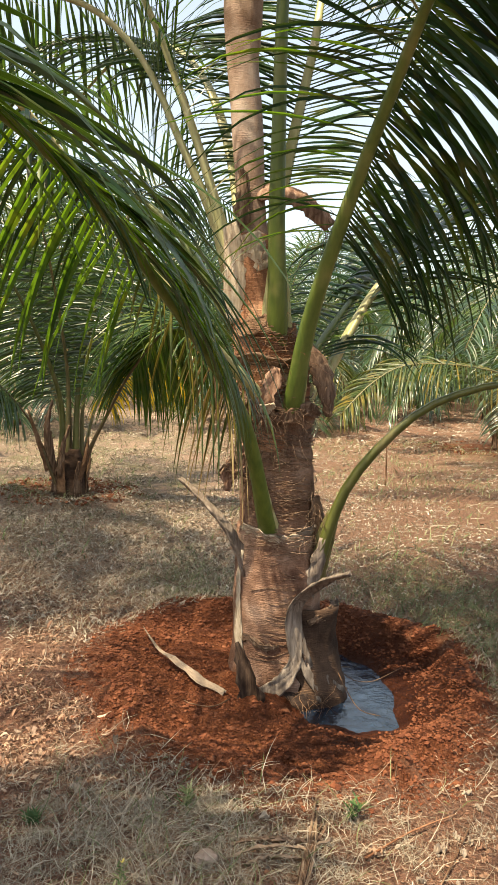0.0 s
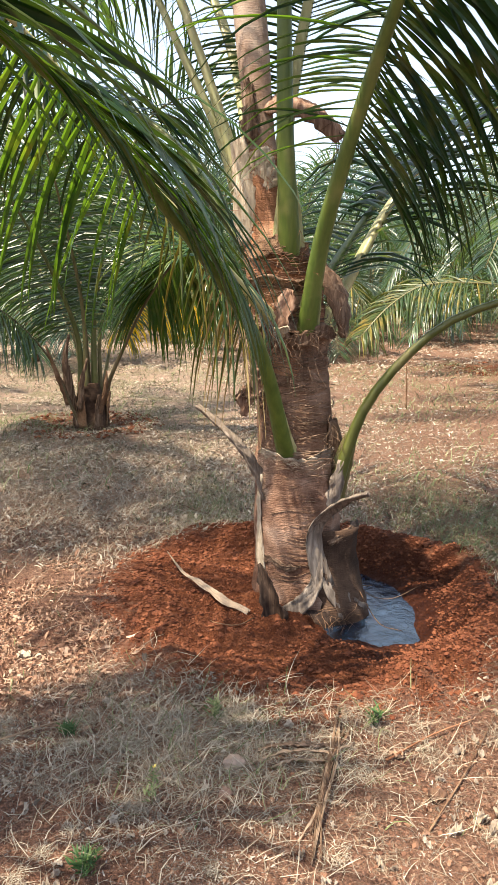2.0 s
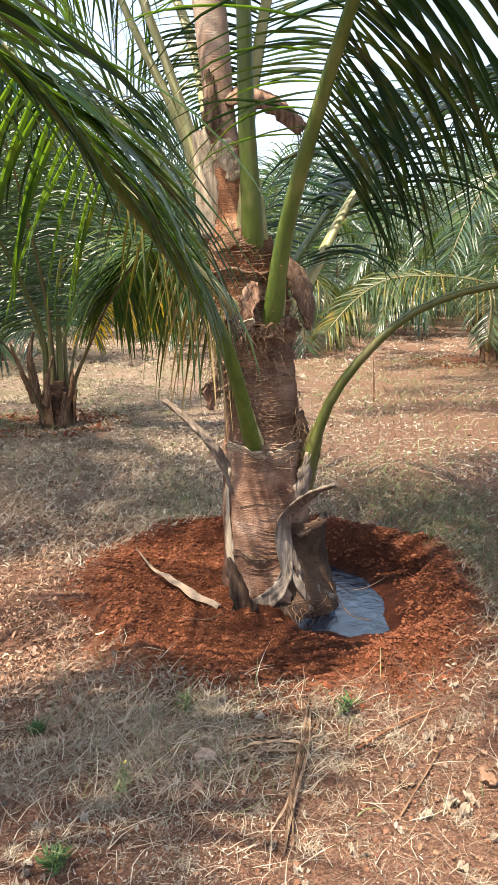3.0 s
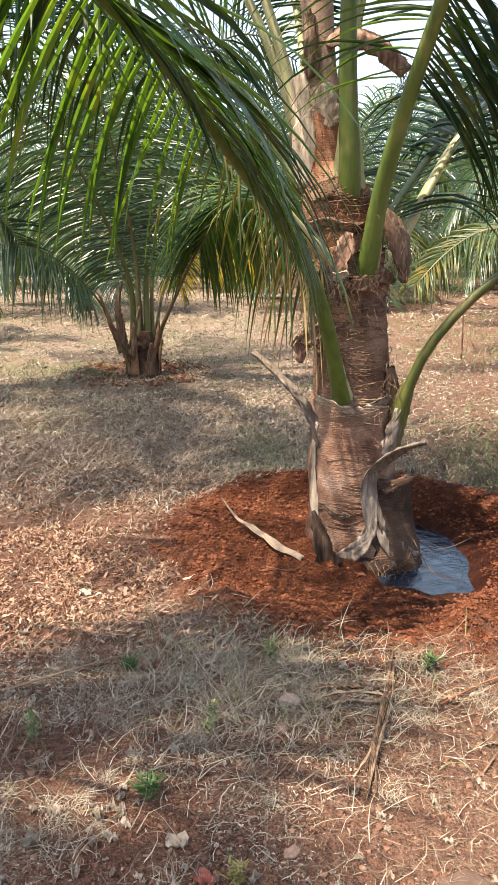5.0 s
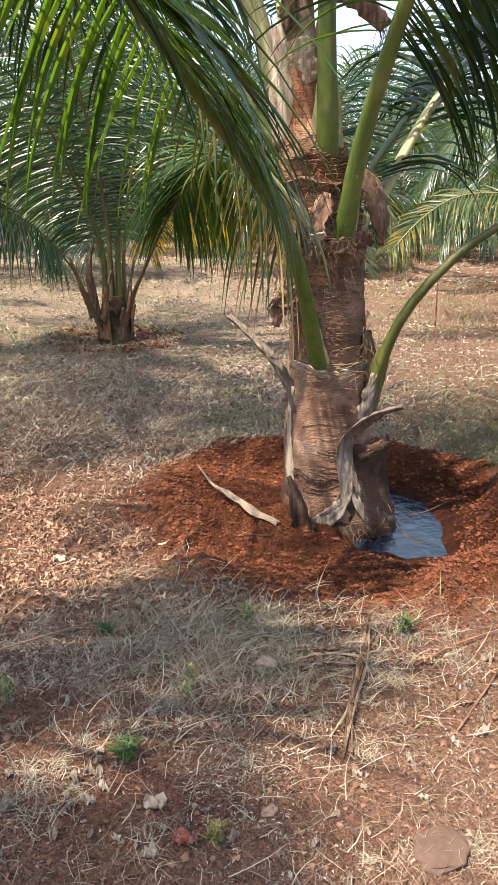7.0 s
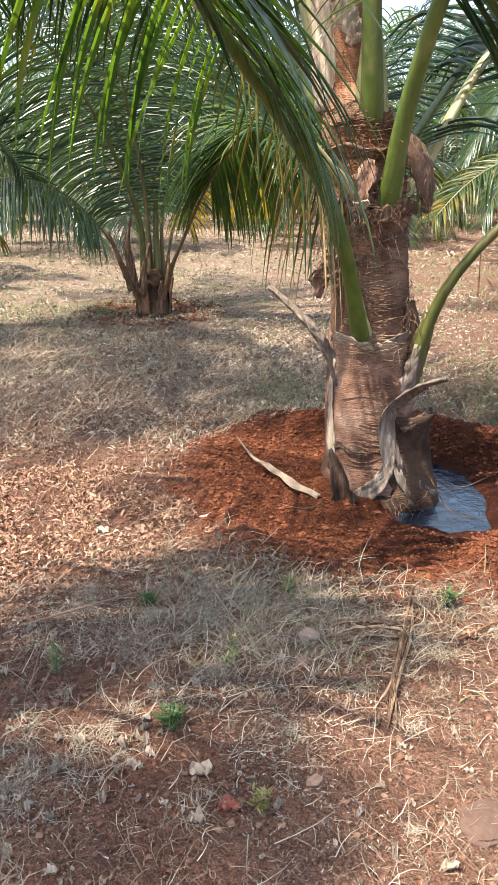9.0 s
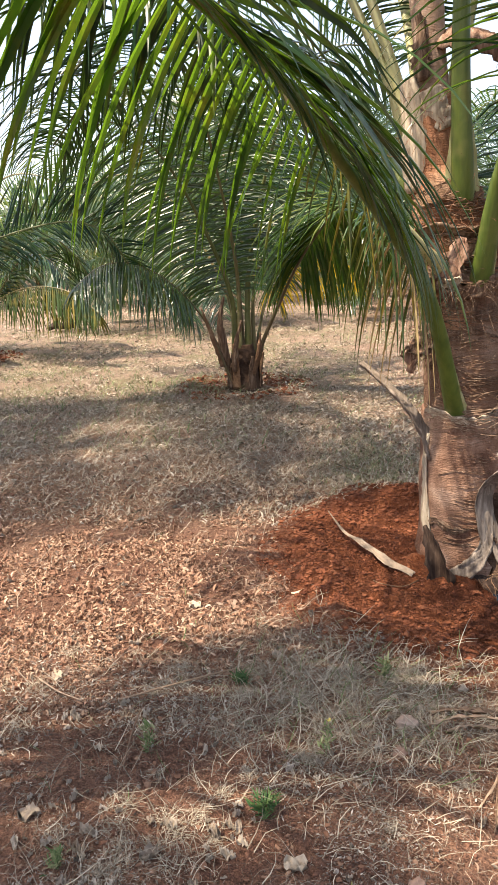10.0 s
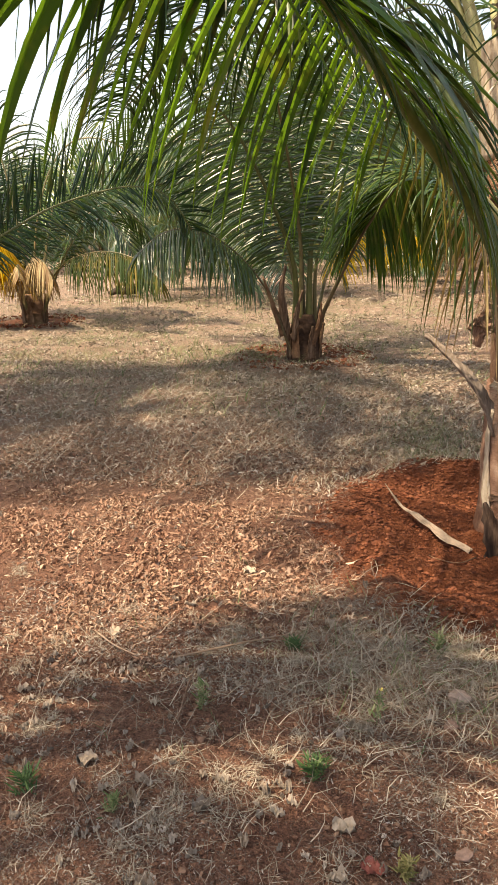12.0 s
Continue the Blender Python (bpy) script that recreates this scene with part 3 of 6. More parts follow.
UPPER = [(1.5, 0.44, 3.38, 0.1), (1.7, 0.4, 3.38, 0.088), (1.9, 0.38, 3.38, 0.084), (2.17, 0.366, 3.38, 0.064), (2.4, 0.342, 3.38, 0.07), (2.6, 0.32, 3.38, 0.07), (2.76, 0.298, 3.38, 0.07), (2.95, 0.292, 3.38, 0.085),
         (3.3, 0.28, 3.38, 0.09), (3.7, 0.27, 3.38, 0.07), (4.1, 0.26, 3.38, 0.03)]
part("sheath", lathe([(1.45, 0.455, 3.37, 0.125), (1.6, 0.42, 3.37, 0.112), (1.75, 0.395, 3.37, 0.102), (1.9, 0.38, 3.37, 0.095), (2.02, 0.376, 3.375, 0.084)], 40, 0.4, 5), RUST, palm, "rusty fibre sheath round the stem", AT)
part("stem", lathe(UPPER, 40, 0.2, 7), STEM, palm, "smooth pinkish upper stem", AT)


def on_trunk(angle, z, out=0.0):
    """A place on the bark; 270 degrees faces the path."""
    rows = np.array(TRUNK)
    r = np.interp(z, rows[:, 0], rows[:, 3]) + out
    a = radians(angle)
    return np.array((np.interp(z, rows[:, 0], rows[:, 1]) + r * math.cos(a), np.interp(z, rows[:, 0], rows[:, 2]) + r * math.sin(a), z))


def plate(geo, pts, widths, up, thick=0.012, curl=0.3, slot=0, seed=0, ragged=0.0):
    """A curved, thick sheath: a trough along a line, hollow towards up."""
    pts = spline(pts, 18)
    w = np.interp(np.linspace(0, 1, 18), np.linspace(0, 1, len(widths)), widths)
    t, sd, fc = frames_of(pts, up)
    rng = np.random.default_rng(seed)
    m = 9
    top, low = [], []
    for k in range(18):
        for j in range(m):
            e = -1 + 2 * j / (m - 1)
            jag = 1 + ragged * rng.normal() * (abs(e) > 0.8)
            p = pts[k] + sd[k] * e * w[k] * jag + fc[k] * (curl * w[k] * e * e + 0.004 * rng.normal())
            th = thick * (1 - 0.6 * abs(e))
            top.append(p + fc[k] * th * 0.5)
            low.append(p - fc[k] * th * 0.5)
    n = 18 * m
    faces = []
    for k in range(17):
        for j in range(m - 1):
            a = k * m + j
            faces.append((a, a + 1, a + m + 1, a + m))
            faces.append((n + a, n + a + m, n + a + m + 1, n + a + 1))
        for j in (0, m - 1):
            a = k * m + j
            faces.append((a, a + m, n + a + m, n + a) if j == 0 else (a, n + a, n + a + m, a + m))
    for k in (0, 17):
        for j in range(m - 1):
            a = k * m + j
            faces.append((a, n + a, n + a + 1, a + 1) if k == 0 else (a, a + 1, n + a + 1, n + a))
    return geo.add(top + low, faces, slot)


def dead_base(label, pts, widths, up, material, thick=0.014, curl=0.3, seed=0, ragged=0.0):
    return part("dead_leaf_base", plate(Geo(), pts, widths, up, thick, curl, 0, seed, ragged), material, palm, label, AT)


# dead leaf bases and husks on the trunk
dead_base("cut grey stub of an old frond", [(0.40, 3.27, 0.46), (0.36, 3.26, 0.58), (0.30, 3.27, 0.68), (0.20, 3.33, 0.79), (0.09, 3.40, 0.88)], [0.026, 0.03, 0.022, 0.02, 0.013], (0.6, -0.7, 0.5), GREY_DEAD, 0.02, 0.7, 1, 0.1)
dead_base("bleached margin of an old sheath", [on_trunk(208, 0.1, 0.012), on_trunk(206, 0.2, 0.014), on_trunk(205, 0.33, 0.012), on_trunk(205, 0.46, 0.012), on_trunk(208, 0.58, 0.01)], [0.022, 0.02, 0.014, 0.011, 0.012], (-0.7, -0.7, 0), PALE_DEAD, 0.012, 0.2, 2, 0.12)
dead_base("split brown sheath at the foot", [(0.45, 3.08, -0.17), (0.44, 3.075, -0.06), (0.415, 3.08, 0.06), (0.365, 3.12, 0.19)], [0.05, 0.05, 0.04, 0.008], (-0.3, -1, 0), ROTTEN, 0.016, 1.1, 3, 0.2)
dead_base("forked grey sheath curling off the trunk", [on_trunk(287, 0.06, 0.022), on_trunk(282, 0.16, 0.022), on_trunk(279, 0.26, 0.025), (0.62, 3.12, 0.36), (0.66, 3.02, 0.47), (0.715, 2.88, 0.565), (0.765, 2.77, 0.62)], [0.045, 0.045, 0.038, 0.03, 0.025, 0.02, 0.01], (0.1, -1, 0.1), GREY_DEAD, 0.016, 0.3, 4)
dead_base("spreading leg of the forked sheath", [on_trunk(240, -0.08, 0.03), on_trunk(250, -0.05, 0.032), on_trunk(265, 0.01, 0.03), on_trunk(279, 0.1, 0.022), on_trunk(283, 0.2, 0.018)], [0.05, 0.042, 0.034, 0.03, 0.02], (0, -1, 0.2), GREY_DEAD, 0.02, 0.25, 5, 0.08)
dead_base("broad leg of the forked sheath", [on_trunk(318, -0.12, 0.045), on_trunk(309, -0.07, 0.045), on_trunk(299, 0.0, 0.038), on_trunk(290, 0.1, 0.025), on_trunk(284, 0.2, 0.018)], [0.07, 0.065, 0.046, 0.034, 0.022], (0.3, -1, 0.2), GREY_DEAD, 0.02, 0.2, 6, 0.08)
# plate fills the damp hollow between the legs; shade put into its colour
dead_base("dark plate for the shadowed hollow under the forked sheath", [on_trunk(236, -0.1, 0.015), on_trunk(258, -0.1, 0.02), on_trunk(282, -0.1, 0.03), on_trunk(308, -0.1, 0.035), on_trunk(332, -0.11, 0.03)], [0.04, 0.055, 0.06, 0.06, 0.05], (0.1, -1, 0.2), ROTTEN, 0.03, -0.2, 41, 0.15)
dead_base("torn grey husk hanging at the side", [on_trunk(215, 1.06, 0.0), (0.355, 3.25, 0.99), (0.31, 3.235, 0.93), (0.3, 3.23, 0.86)], [0.03, 0.045, 0.04, 0.012], (-0.5, -1, 0), SPATHE, 0.016, 0.5, 17, 0.4)
dead_base("ragged brown scrap of husk", [on_trunk(210, 1.0, 0.01), (0.34, 3.24, 0.95), (0.29, 3.24, 0.96), (0.26, 3.24, 0.93)], [0.02, 0.03, 0.022, 0.006], (-0.2, -1, 0.4), BROWN_DEAD, 0.012, 0.6, 19, 0.4)
# shade on this side of the trunk is put into the darkened husk colour
dead_base("broad brown leaf base cut off square", [on_trunk(316, -0.2, 0.07), on_trunk(317, -0.05, 0.065), on_trunk(318, 0.1, 0.065), on_trunk(320, 0.22, 0.07), on_trunk(322, 0.32, 0.085)], [0.17, 0.17, 0.165, 0.155, 0.15], (0.65, -0.75, 0), DARK_HUSK, 0.03, -0.5, 7, 0.06)
dead_base("torn lip of the cut leaf base", [on_trunk(294, 0.275, 0.055), on_trunk(306, 0.295, 0.07), on_trunk(322, 0.305, 0.08), on_trunk(338, 0.31, 0.08), on_trunk(352, 0.31, 0.07)], [0.012, 0.024, 0.028, 0.026, 0.012], (0.55, -0.8, 0.25), BROWN_DEAD, 0.014, -0.3, 8, 0.1)
dead_base("brown hanging flap of dead sheath", [on_trunk(318, 1.56, 0.02), (0.665, 3.22, 1.5), (0.71, 3.19, 1.42), (0.735, 3.18, 1.32), (0.74, 3.18, 1.22)], [0.03, 0.055, 0.062, 0.05, 0.016], (0.6, -0.8, 0.2), BROWN_DEAD, 0.02, -0.35, 9, 0.1)
dead_base("curled grey scrap of an old sheath", [on_trunk(246, 1.21, 0.02), on_trunk(252, 1.25, 0.05), on_trunk(262, 1.27, 0.06)], [0.018, 0.026, 0.012], (0, -1, 0.6), PALE_DEAD, 0.01, 0.5, 10, 0.25)
dead_base("torn greyish leaf base under the stalks", [on_trunk(238, 1.17, 0.01), on_trunk(248, 1.26, 0.025), on_trunk(258, 1.34, 0.03), on_trunk(268, 1.43, 0.025)], [0.012, 0.04, 0.045, 0.02], (-0.2, -1, 0.2), SPATHE, 0.014, 0.25, 11, 0.25)
dead_base("brown base round the right-hand frond", [on_trunk(335, 0.5, 0.02), on_trunk(332, 0.62, 0.03), on_trunk(330, 0.72, 0.035), on_trunk(327, 0.84, 0.02)], [0.04, 0.06, 0.055, 0.03], (0.8, -0.6, 0), BROWN_DEAD, 0.02, -0.6, 12, 0.1)
dead_base("grey torn sheath round the foot of the low frond", [(0.69, 3.23, 0.3), (0.72, 3.2, 0.42), (0.745, 3.185, 0.54), (0.755, 3.18, 0.66)], [0.05, 0.056, 0.045, 0.016], (0.5, -0.9, 0.1), GREY_DEAD, 0.014, -0.6, 18, 0.15)
dead_base("pale broad base high on the stem", [(0.325, 3.3, 1.62), (0.3, 3.29, 1.78), (0.285, 3.3, 1.95), (0.265, 3.32, 2.06)], [0.06, 0.06, 0.05, 0.035], (-0.4, -1, 0.1), PALE_DEAD, 0.025, -0.4, 13, 0.05)
dead_base("bleached cut base on the stem", [(0.42, 3.28, 1.86), (0.385, 3.275, 1.95), (0.36, 3.28, 2.02)], [0.06, 0.06, 0.045], (0, -1, 0.3), PALE_DEAD, 0.02, -0.4, 14, 0.1)
dead_base("rusty spathe stub on the stem", [(0.4, 3.36, 2.24), (0.52, 3.32, 2.23), (0.64, 3.29, 2.17), (0.73, 3.28, 2.08)], [0.07, 0.08, 0.07, 0.05], (0.2, -0.6, 1), SPATHE, 0.02, -0.6, 15, 0.12)
dead_base("rusty collar of fibre on the stem", [(0.33, 3.29, 2.05), (0.31, 3.3, 2.14), (0.32, 3.31, 2.24), (0.3, 3.31, 2.3)], [0.03, 0.036, 0.022, 0.012], (-0.5, -1, 0), BROWN_DEAD, 0.02, -0.4, 16, 0.2)


def tangle(name, label, middle, size, count, material, seed, droop=0.3, thick=0.0011, length=0.17):
    """A loose bunch of torn fibres."""
    rng = np.random.default_rng(seed)
    g = Geo()
    for _ in range(count):
        p = np.asarray(middle) + rng.normal(size=3) * size
        d = unit(rng.normal(size=3) * (1, 1, 0.8) + (0, 0, -droop))
        q = [p]
        for k in range(4):
            d = unit(d + rng.normal(size=3) * 0.35 + np.array((0, 0, -droop * 0.3)))
            q.append(q[-1] + d * length * (0.6 + 0.8 * rng.random()) / 4)
        tube(g, np.array(q), thick * np.array((1, 1, 0.9, 0.7, 0.4)), thick * np.array((1, 1, 0.9, 0.7, 0.4)), 3, (0.3, 0.2, 1))
    return tagged(part(name, g, material, palm, label, AT), kind="stuff")


tangle("fibre", "torn brown fibre", (0.385, 3.24, 1.0), (0.035, 0.03, 0.07), 90, HUSK, 1, 0.9)
tangle("fibre", "hanging grey fibre", (0.33, 3.3, 1.3), (0.03, 0.04, 0.09), 80, GREY_DEAD, 2, 1.4, 0.0011, 0.24)
tangle("fibre", "torn fibre at the foot", (0.62, 3.1, -0.1), (0.09, 0.02, 0.03), 120, HUSK, 3, 0.6)
tangle("fibre", "torn fibre round the leaf bases", (0.5, 3.21, 1.5), (0.06, 0.015, 0.06), 50, RUST, 4, 0.5, 0.001)
tangle("fibre", "fine fibre on the right side", (0.71, 3.24, 0.78), (0.015, 0.03, 0.06), 60, BROWN_DEAD, 5, 0.9, 0.0014, 0.11)
tangle("fibre", "torn fibre on the hanging flap", (0.725, 3.18, 1.32), (0.018, 0.012, 0.06), 40, BROWN_DEAD, 7, 1.0, 0.0013, 0.1)
tangle("fibre", "torn fibre on the cut spathe", (0.705, 3.27, 2.1), (0.015, 0.012, 0.03), 16, HUSK, 9, 1.0, 0.0016, 0.12)
tangle("fibre", "torn fibre under the upright frond", (0.54, 3.19, 1.12), (0.06, 0.012, 0.05), 26, BROWN_DEAD, 8, 0.9)
dead_base("rolled brown edge of the middle sheath", [on_trunk(a, 1.235 + 0.02 * math.sin(a * 0.11), 0.036) for a in (212, 232, 252, 272, 292, 312, 332)], [0.012, 0.03, 0.022, 0.03, 0.026, 0.03, 0.012], (0, -1, 0.2), BROWN_DEAD, 0.014, 0.25, 33, 0.35)
tangle("fibre", "frayed fibre round the foot of the upright stalk", (0.55, 3.15, 1.225), (0.075, 0.012, 0.025), 90, BROWN_DEAD, 10, 0.5, 0.0012, 0.12)
tangle("fibre", "frayed fibre at the edge of the lower sheath", (0.5, 3.16, 0.67), (0.09, 0.012, 0.02), 50, SPATHE, 12, 0.6, 0.0007, 0.11)
tangle("fibre", "rusty fibre on the upper stem", (0.37, 3.29, 1.85), (0.035, 0.015, 0.12), 50, RUST, 6, 0.6)


def bands(label, z0, z1, a0, a1, count, material, seed, out=0.012, loose=1.0):
    """Loose strands lying round the trunk."""
    rng = np.random.default_rng(seed)
    g = Geo()
    for _ in range(count):
        za, b0 = z0 + (z1 - z0) * rng.random(), a0 + (a1 - a0) * rng.random() * 0.6
        b1 = b0 + (25 + 80 * rng.random())
        tilt = rng.normal() * 0.03
        o = out + rng.random() * 0.012 * loose
        q = [on_trunk(b0 + (b1 - b0) * s, za + tilt * s + 0.012 * math.sin(s * 5 + za * 30), o + 0.01 * loose * math.sin(s * 9 + za * 50)) for s in np.linspace(0, 1, 9)]
        if rng.random() < 0.2:
            q.append(q[-1] + (q[-1] - q[-2]) * 0.7 + rng.normal(size=3) * 0.02)
        r = 0.0012 + 0.0015 * rng.random()
        tube(g, np.array(q), r, r * 0.7, 4)
    return tagged(part("fibre_wrap", g, material, palm, label, AT), kind="stuff")


bands("tan loose strands round the trunk", 0.6, 0.71, 195, 345, 30, STRAW, 1, 0.01, 0.8)
bands("brown strands round the trunk", 0.05, 0.6, 190, 340, 26, BROWN_DEAD, 2, 0.006, 0.2)
bands("brown strands under the crown", 0.75, 1.6, 190, 340, 150, BROWN_DEAD, 3, 0.008, 0.5)
bands("tan strands under the crown", 1.0, 1.64, 190, 340, 22, SPATHE, 4)

# torn edges of the sheaths that ring the trunk
for label, a0, a1, z, drop, w, m, seed in (("torn pale edge of the lower sheath", 196, 300, 0.68, -0.03, 0.026, PALE_DEAD, 31), ("torn edge of the lower sheath", 285, 350, 0.66, 0.07, 0.03, GREY_DEAD, 32),
                                           ("torn edge of the upper sheath", 200, 300, 1.3, -0.04, 0.03, BROWN_DEAD, 34),
                                           ("torn brown edge under the upright stalk", 205, 335, 1.6, 0.02, 0.045, HUSK, 35), ("rolled brown collar under the stalks", 200, 335, 1.44, 0.03, 0.045, BROWN_DEAD, 37), ("torn edge low on the trunk", 200, 262, 0.17, -0.02, 0.02, BROWN_DEAD, 36)):
    ring_pts = [on_trunk(a0 + (a1 - a0) * q, z + drop * q + 0.012 * math.sin(q * 9 + seed), 0.006) for q in np.linspace(0, 1, 8)]
    mid = on_trunk((a0 + a1) / 2, z)
    dead_base(label, ring_pts, [w * 0.3, w, w * 0.8, w, w * 0.7, w * 0.3], (mid - np.array((np.interp(z, [0, 1.6], [0.61, 0.43]), 3.36, z)))[:3], m, 0.012, 0.15, seed, 0.3)

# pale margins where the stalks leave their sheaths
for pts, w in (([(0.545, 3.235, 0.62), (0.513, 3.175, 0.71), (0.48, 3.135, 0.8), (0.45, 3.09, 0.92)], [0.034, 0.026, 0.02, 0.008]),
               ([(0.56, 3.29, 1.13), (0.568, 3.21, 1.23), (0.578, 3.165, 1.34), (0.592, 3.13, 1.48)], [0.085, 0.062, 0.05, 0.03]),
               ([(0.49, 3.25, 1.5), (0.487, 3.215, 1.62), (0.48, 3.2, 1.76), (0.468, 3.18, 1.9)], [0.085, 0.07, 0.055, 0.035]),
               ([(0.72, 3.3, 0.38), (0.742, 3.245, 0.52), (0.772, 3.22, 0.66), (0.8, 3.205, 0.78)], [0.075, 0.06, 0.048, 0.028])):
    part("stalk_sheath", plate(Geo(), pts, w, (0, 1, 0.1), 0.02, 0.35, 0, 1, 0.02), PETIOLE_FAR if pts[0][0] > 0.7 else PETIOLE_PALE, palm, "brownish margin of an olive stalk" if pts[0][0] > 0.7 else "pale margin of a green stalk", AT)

# its fronds
frond(palm, AT, [(0.525, 3.3, 0.6), (0.492, 3.2, 0.69), (0.462, 3.14, 0.78), (0.382, 3.02, 1.06), (0.285, 2.9, 1.29), (0.13, 2.74, 1.50), (-0.04, 2.58, 1.70), (-0.25, 2.32, 1.93), (-0.52, 2.02, 2.1), (-0.84, 1.7, 2.2), (-1.15, 1.4, 2.2), (-1.42, 1.15, 2.08)], 0.038, 0.008, 0.33, 64,
      0.72, 0.0175, 2.8, (0.35, 0.3, 0.9), BACKLIT_GREEN, PETIOLE, 8, True, 11, (-0.45, 0.95), 0.0, "drooping green frond with hanging leaflets", 0.75, 2.0, 0, 0.4, (1, 0.16), (0.3, 0.6, -1.2, -0.6), (0.45, 0.15), 1.4, 0.97, None, 1.2)
frond(palm, AT, [(0.55, 3.34, 1.03), (0.558, 3.27, 1.14), (0.568, 3.17, 1.27), (0.592, 3.1, 1.561), (0.639, 3.0, 1.839), (0.726, 2.85, 2.216), (0.792, 2.7, 2.485), (0.85, 2.53, 2.74), (0.95, 2.25, 3.02), (1.1, 1.9, 3.2), (1.28, 1.5, 3.22), (1.45, 1.15, 3.1)], 0.046, 0.008, 0.29, 165,
      1.1, 0.026, 2.2, (-0.3, 0.9, 0.2), GREEN, PETIOLE, 8, True, 12, (0.1, 0.6), 0.1, "tall green frond leaning over the path", 0.75, 0.25,
      sides={1: (0.1, 0.3, 0.0, 0.55, 1.05, 1.5, 0.4), -1: (0.1, 0.72, -0.1, 0.4, 1.15, 1.35, 0.7)}, thin_side=1, broaden=1.5)
frond(palm, AT, [(0.49, 3.28, 1.42), (0.487, 3.21, 1.63), (0.452, 3.15, 2.033), (0.431, 3.1, 2.477), (0.415, 3.05, 2.828), (0.4, 2.95, 3.3), (0.36, 2.7, 3.75), (0.3, 2.3, 4.05), (0.2, 1.8, 4.15)], 0.042, 0.008, 0.46, 54,
      0.95, 0.04, 1.6, (0, 1, 0.1), GREEN, PETIOLE, 6, False, 13, (0.2, 0.7), 0.15, "upright green frond")
frond(palm, AT, [(0.71, 3.3, 0.36), (0.736, 3.24, 0.521), (0.79, 3.2, 0.763), (0.863, 3.16, 0.955), (1.02, 3.12, 1.162), (1.199, 3.08, 1.312), (1.477, 3.02, 1.411), (1.8, 2.95, 1.42), (2.15, 2.9, 1.3), (2.5, 2.85, 1.05), (2.8, 2.8, 0.7)], 0.046, 0.008, 0.52, 46,
      0.75, 0.03, 2.0, (-0.6, 0, 0.8), GREEN, PETIOLE_OLIVE, 6, False, 14, (0.5, 0.8), 0.1, "low green frond arching out")
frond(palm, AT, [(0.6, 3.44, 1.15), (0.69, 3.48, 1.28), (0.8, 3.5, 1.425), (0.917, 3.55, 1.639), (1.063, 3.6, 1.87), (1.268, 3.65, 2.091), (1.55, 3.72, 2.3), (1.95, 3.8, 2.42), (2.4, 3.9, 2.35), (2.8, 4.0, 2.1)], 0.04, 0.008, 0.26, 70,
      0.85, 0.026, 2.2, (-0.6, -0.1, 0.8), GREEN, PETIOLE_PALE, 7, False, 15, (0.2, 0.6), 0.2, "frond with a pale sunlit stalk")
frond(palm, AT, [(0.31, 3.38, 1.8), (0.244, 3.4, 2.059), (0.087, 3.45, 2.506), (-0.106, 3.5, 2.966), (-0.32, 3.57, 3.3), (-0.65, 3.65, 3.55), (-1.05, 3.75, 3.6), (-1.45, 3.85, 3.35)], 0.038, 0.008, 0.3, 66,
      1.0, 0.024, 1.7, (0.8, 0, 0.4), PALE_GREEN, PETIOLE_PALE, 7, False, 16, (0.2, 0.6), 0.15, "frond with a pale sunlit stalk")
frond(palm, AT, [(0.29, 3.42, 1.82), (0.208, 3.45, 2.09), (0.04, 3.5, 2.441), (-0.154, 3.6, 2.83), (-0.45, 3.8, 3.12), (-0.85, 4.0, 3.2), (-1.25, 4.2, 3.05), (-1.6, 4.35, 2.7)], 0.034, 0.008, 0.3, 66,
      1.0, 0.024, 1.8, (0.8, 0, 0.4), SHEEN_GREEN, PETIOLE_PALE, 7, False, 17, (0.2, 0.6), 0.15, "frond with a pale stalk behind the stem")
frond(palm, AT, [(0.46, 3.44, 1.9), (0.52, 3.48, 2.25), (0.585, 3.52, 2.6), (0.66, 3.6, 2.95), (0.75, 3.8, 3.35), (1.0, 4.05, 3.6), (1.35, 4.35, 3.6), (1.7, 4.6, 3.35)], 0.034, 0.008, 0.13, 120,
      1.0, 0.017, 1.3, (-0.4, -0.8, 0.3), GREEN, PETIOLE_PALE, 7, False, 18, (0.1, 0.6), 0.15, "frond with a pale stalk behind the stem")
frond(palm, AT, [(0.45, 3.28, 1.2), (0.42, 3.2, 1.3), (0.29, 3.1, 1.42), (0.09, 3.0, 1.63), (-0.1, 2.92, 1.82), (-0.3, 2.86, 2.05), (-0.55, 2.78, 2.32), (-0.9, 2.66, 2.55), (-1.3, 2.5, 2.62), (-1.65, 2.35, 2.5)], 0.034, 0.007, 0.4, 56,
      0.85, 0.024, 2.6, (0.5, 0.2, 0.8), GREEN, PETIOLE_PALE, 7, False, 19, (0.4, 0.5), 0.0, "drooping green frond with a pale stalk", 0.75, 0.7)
frond(palm, AT, [(0.33, 3.48, 1.6), (0.02, 3.75, 2.1), (-0.4, 4.05, 2.4), (-0.9, 4.4, 2.5), (-1.4, 4.7, 2.38), (-1.8, 4.95, 2.1)], 0.03, 0.008, 0.3, 60,
      1.0, 0.024, 1.9, (0.5, -0.4, 0.8), GREEN, PETIOLE, 6, False, 22, (0.2, 0.6), 0.15)
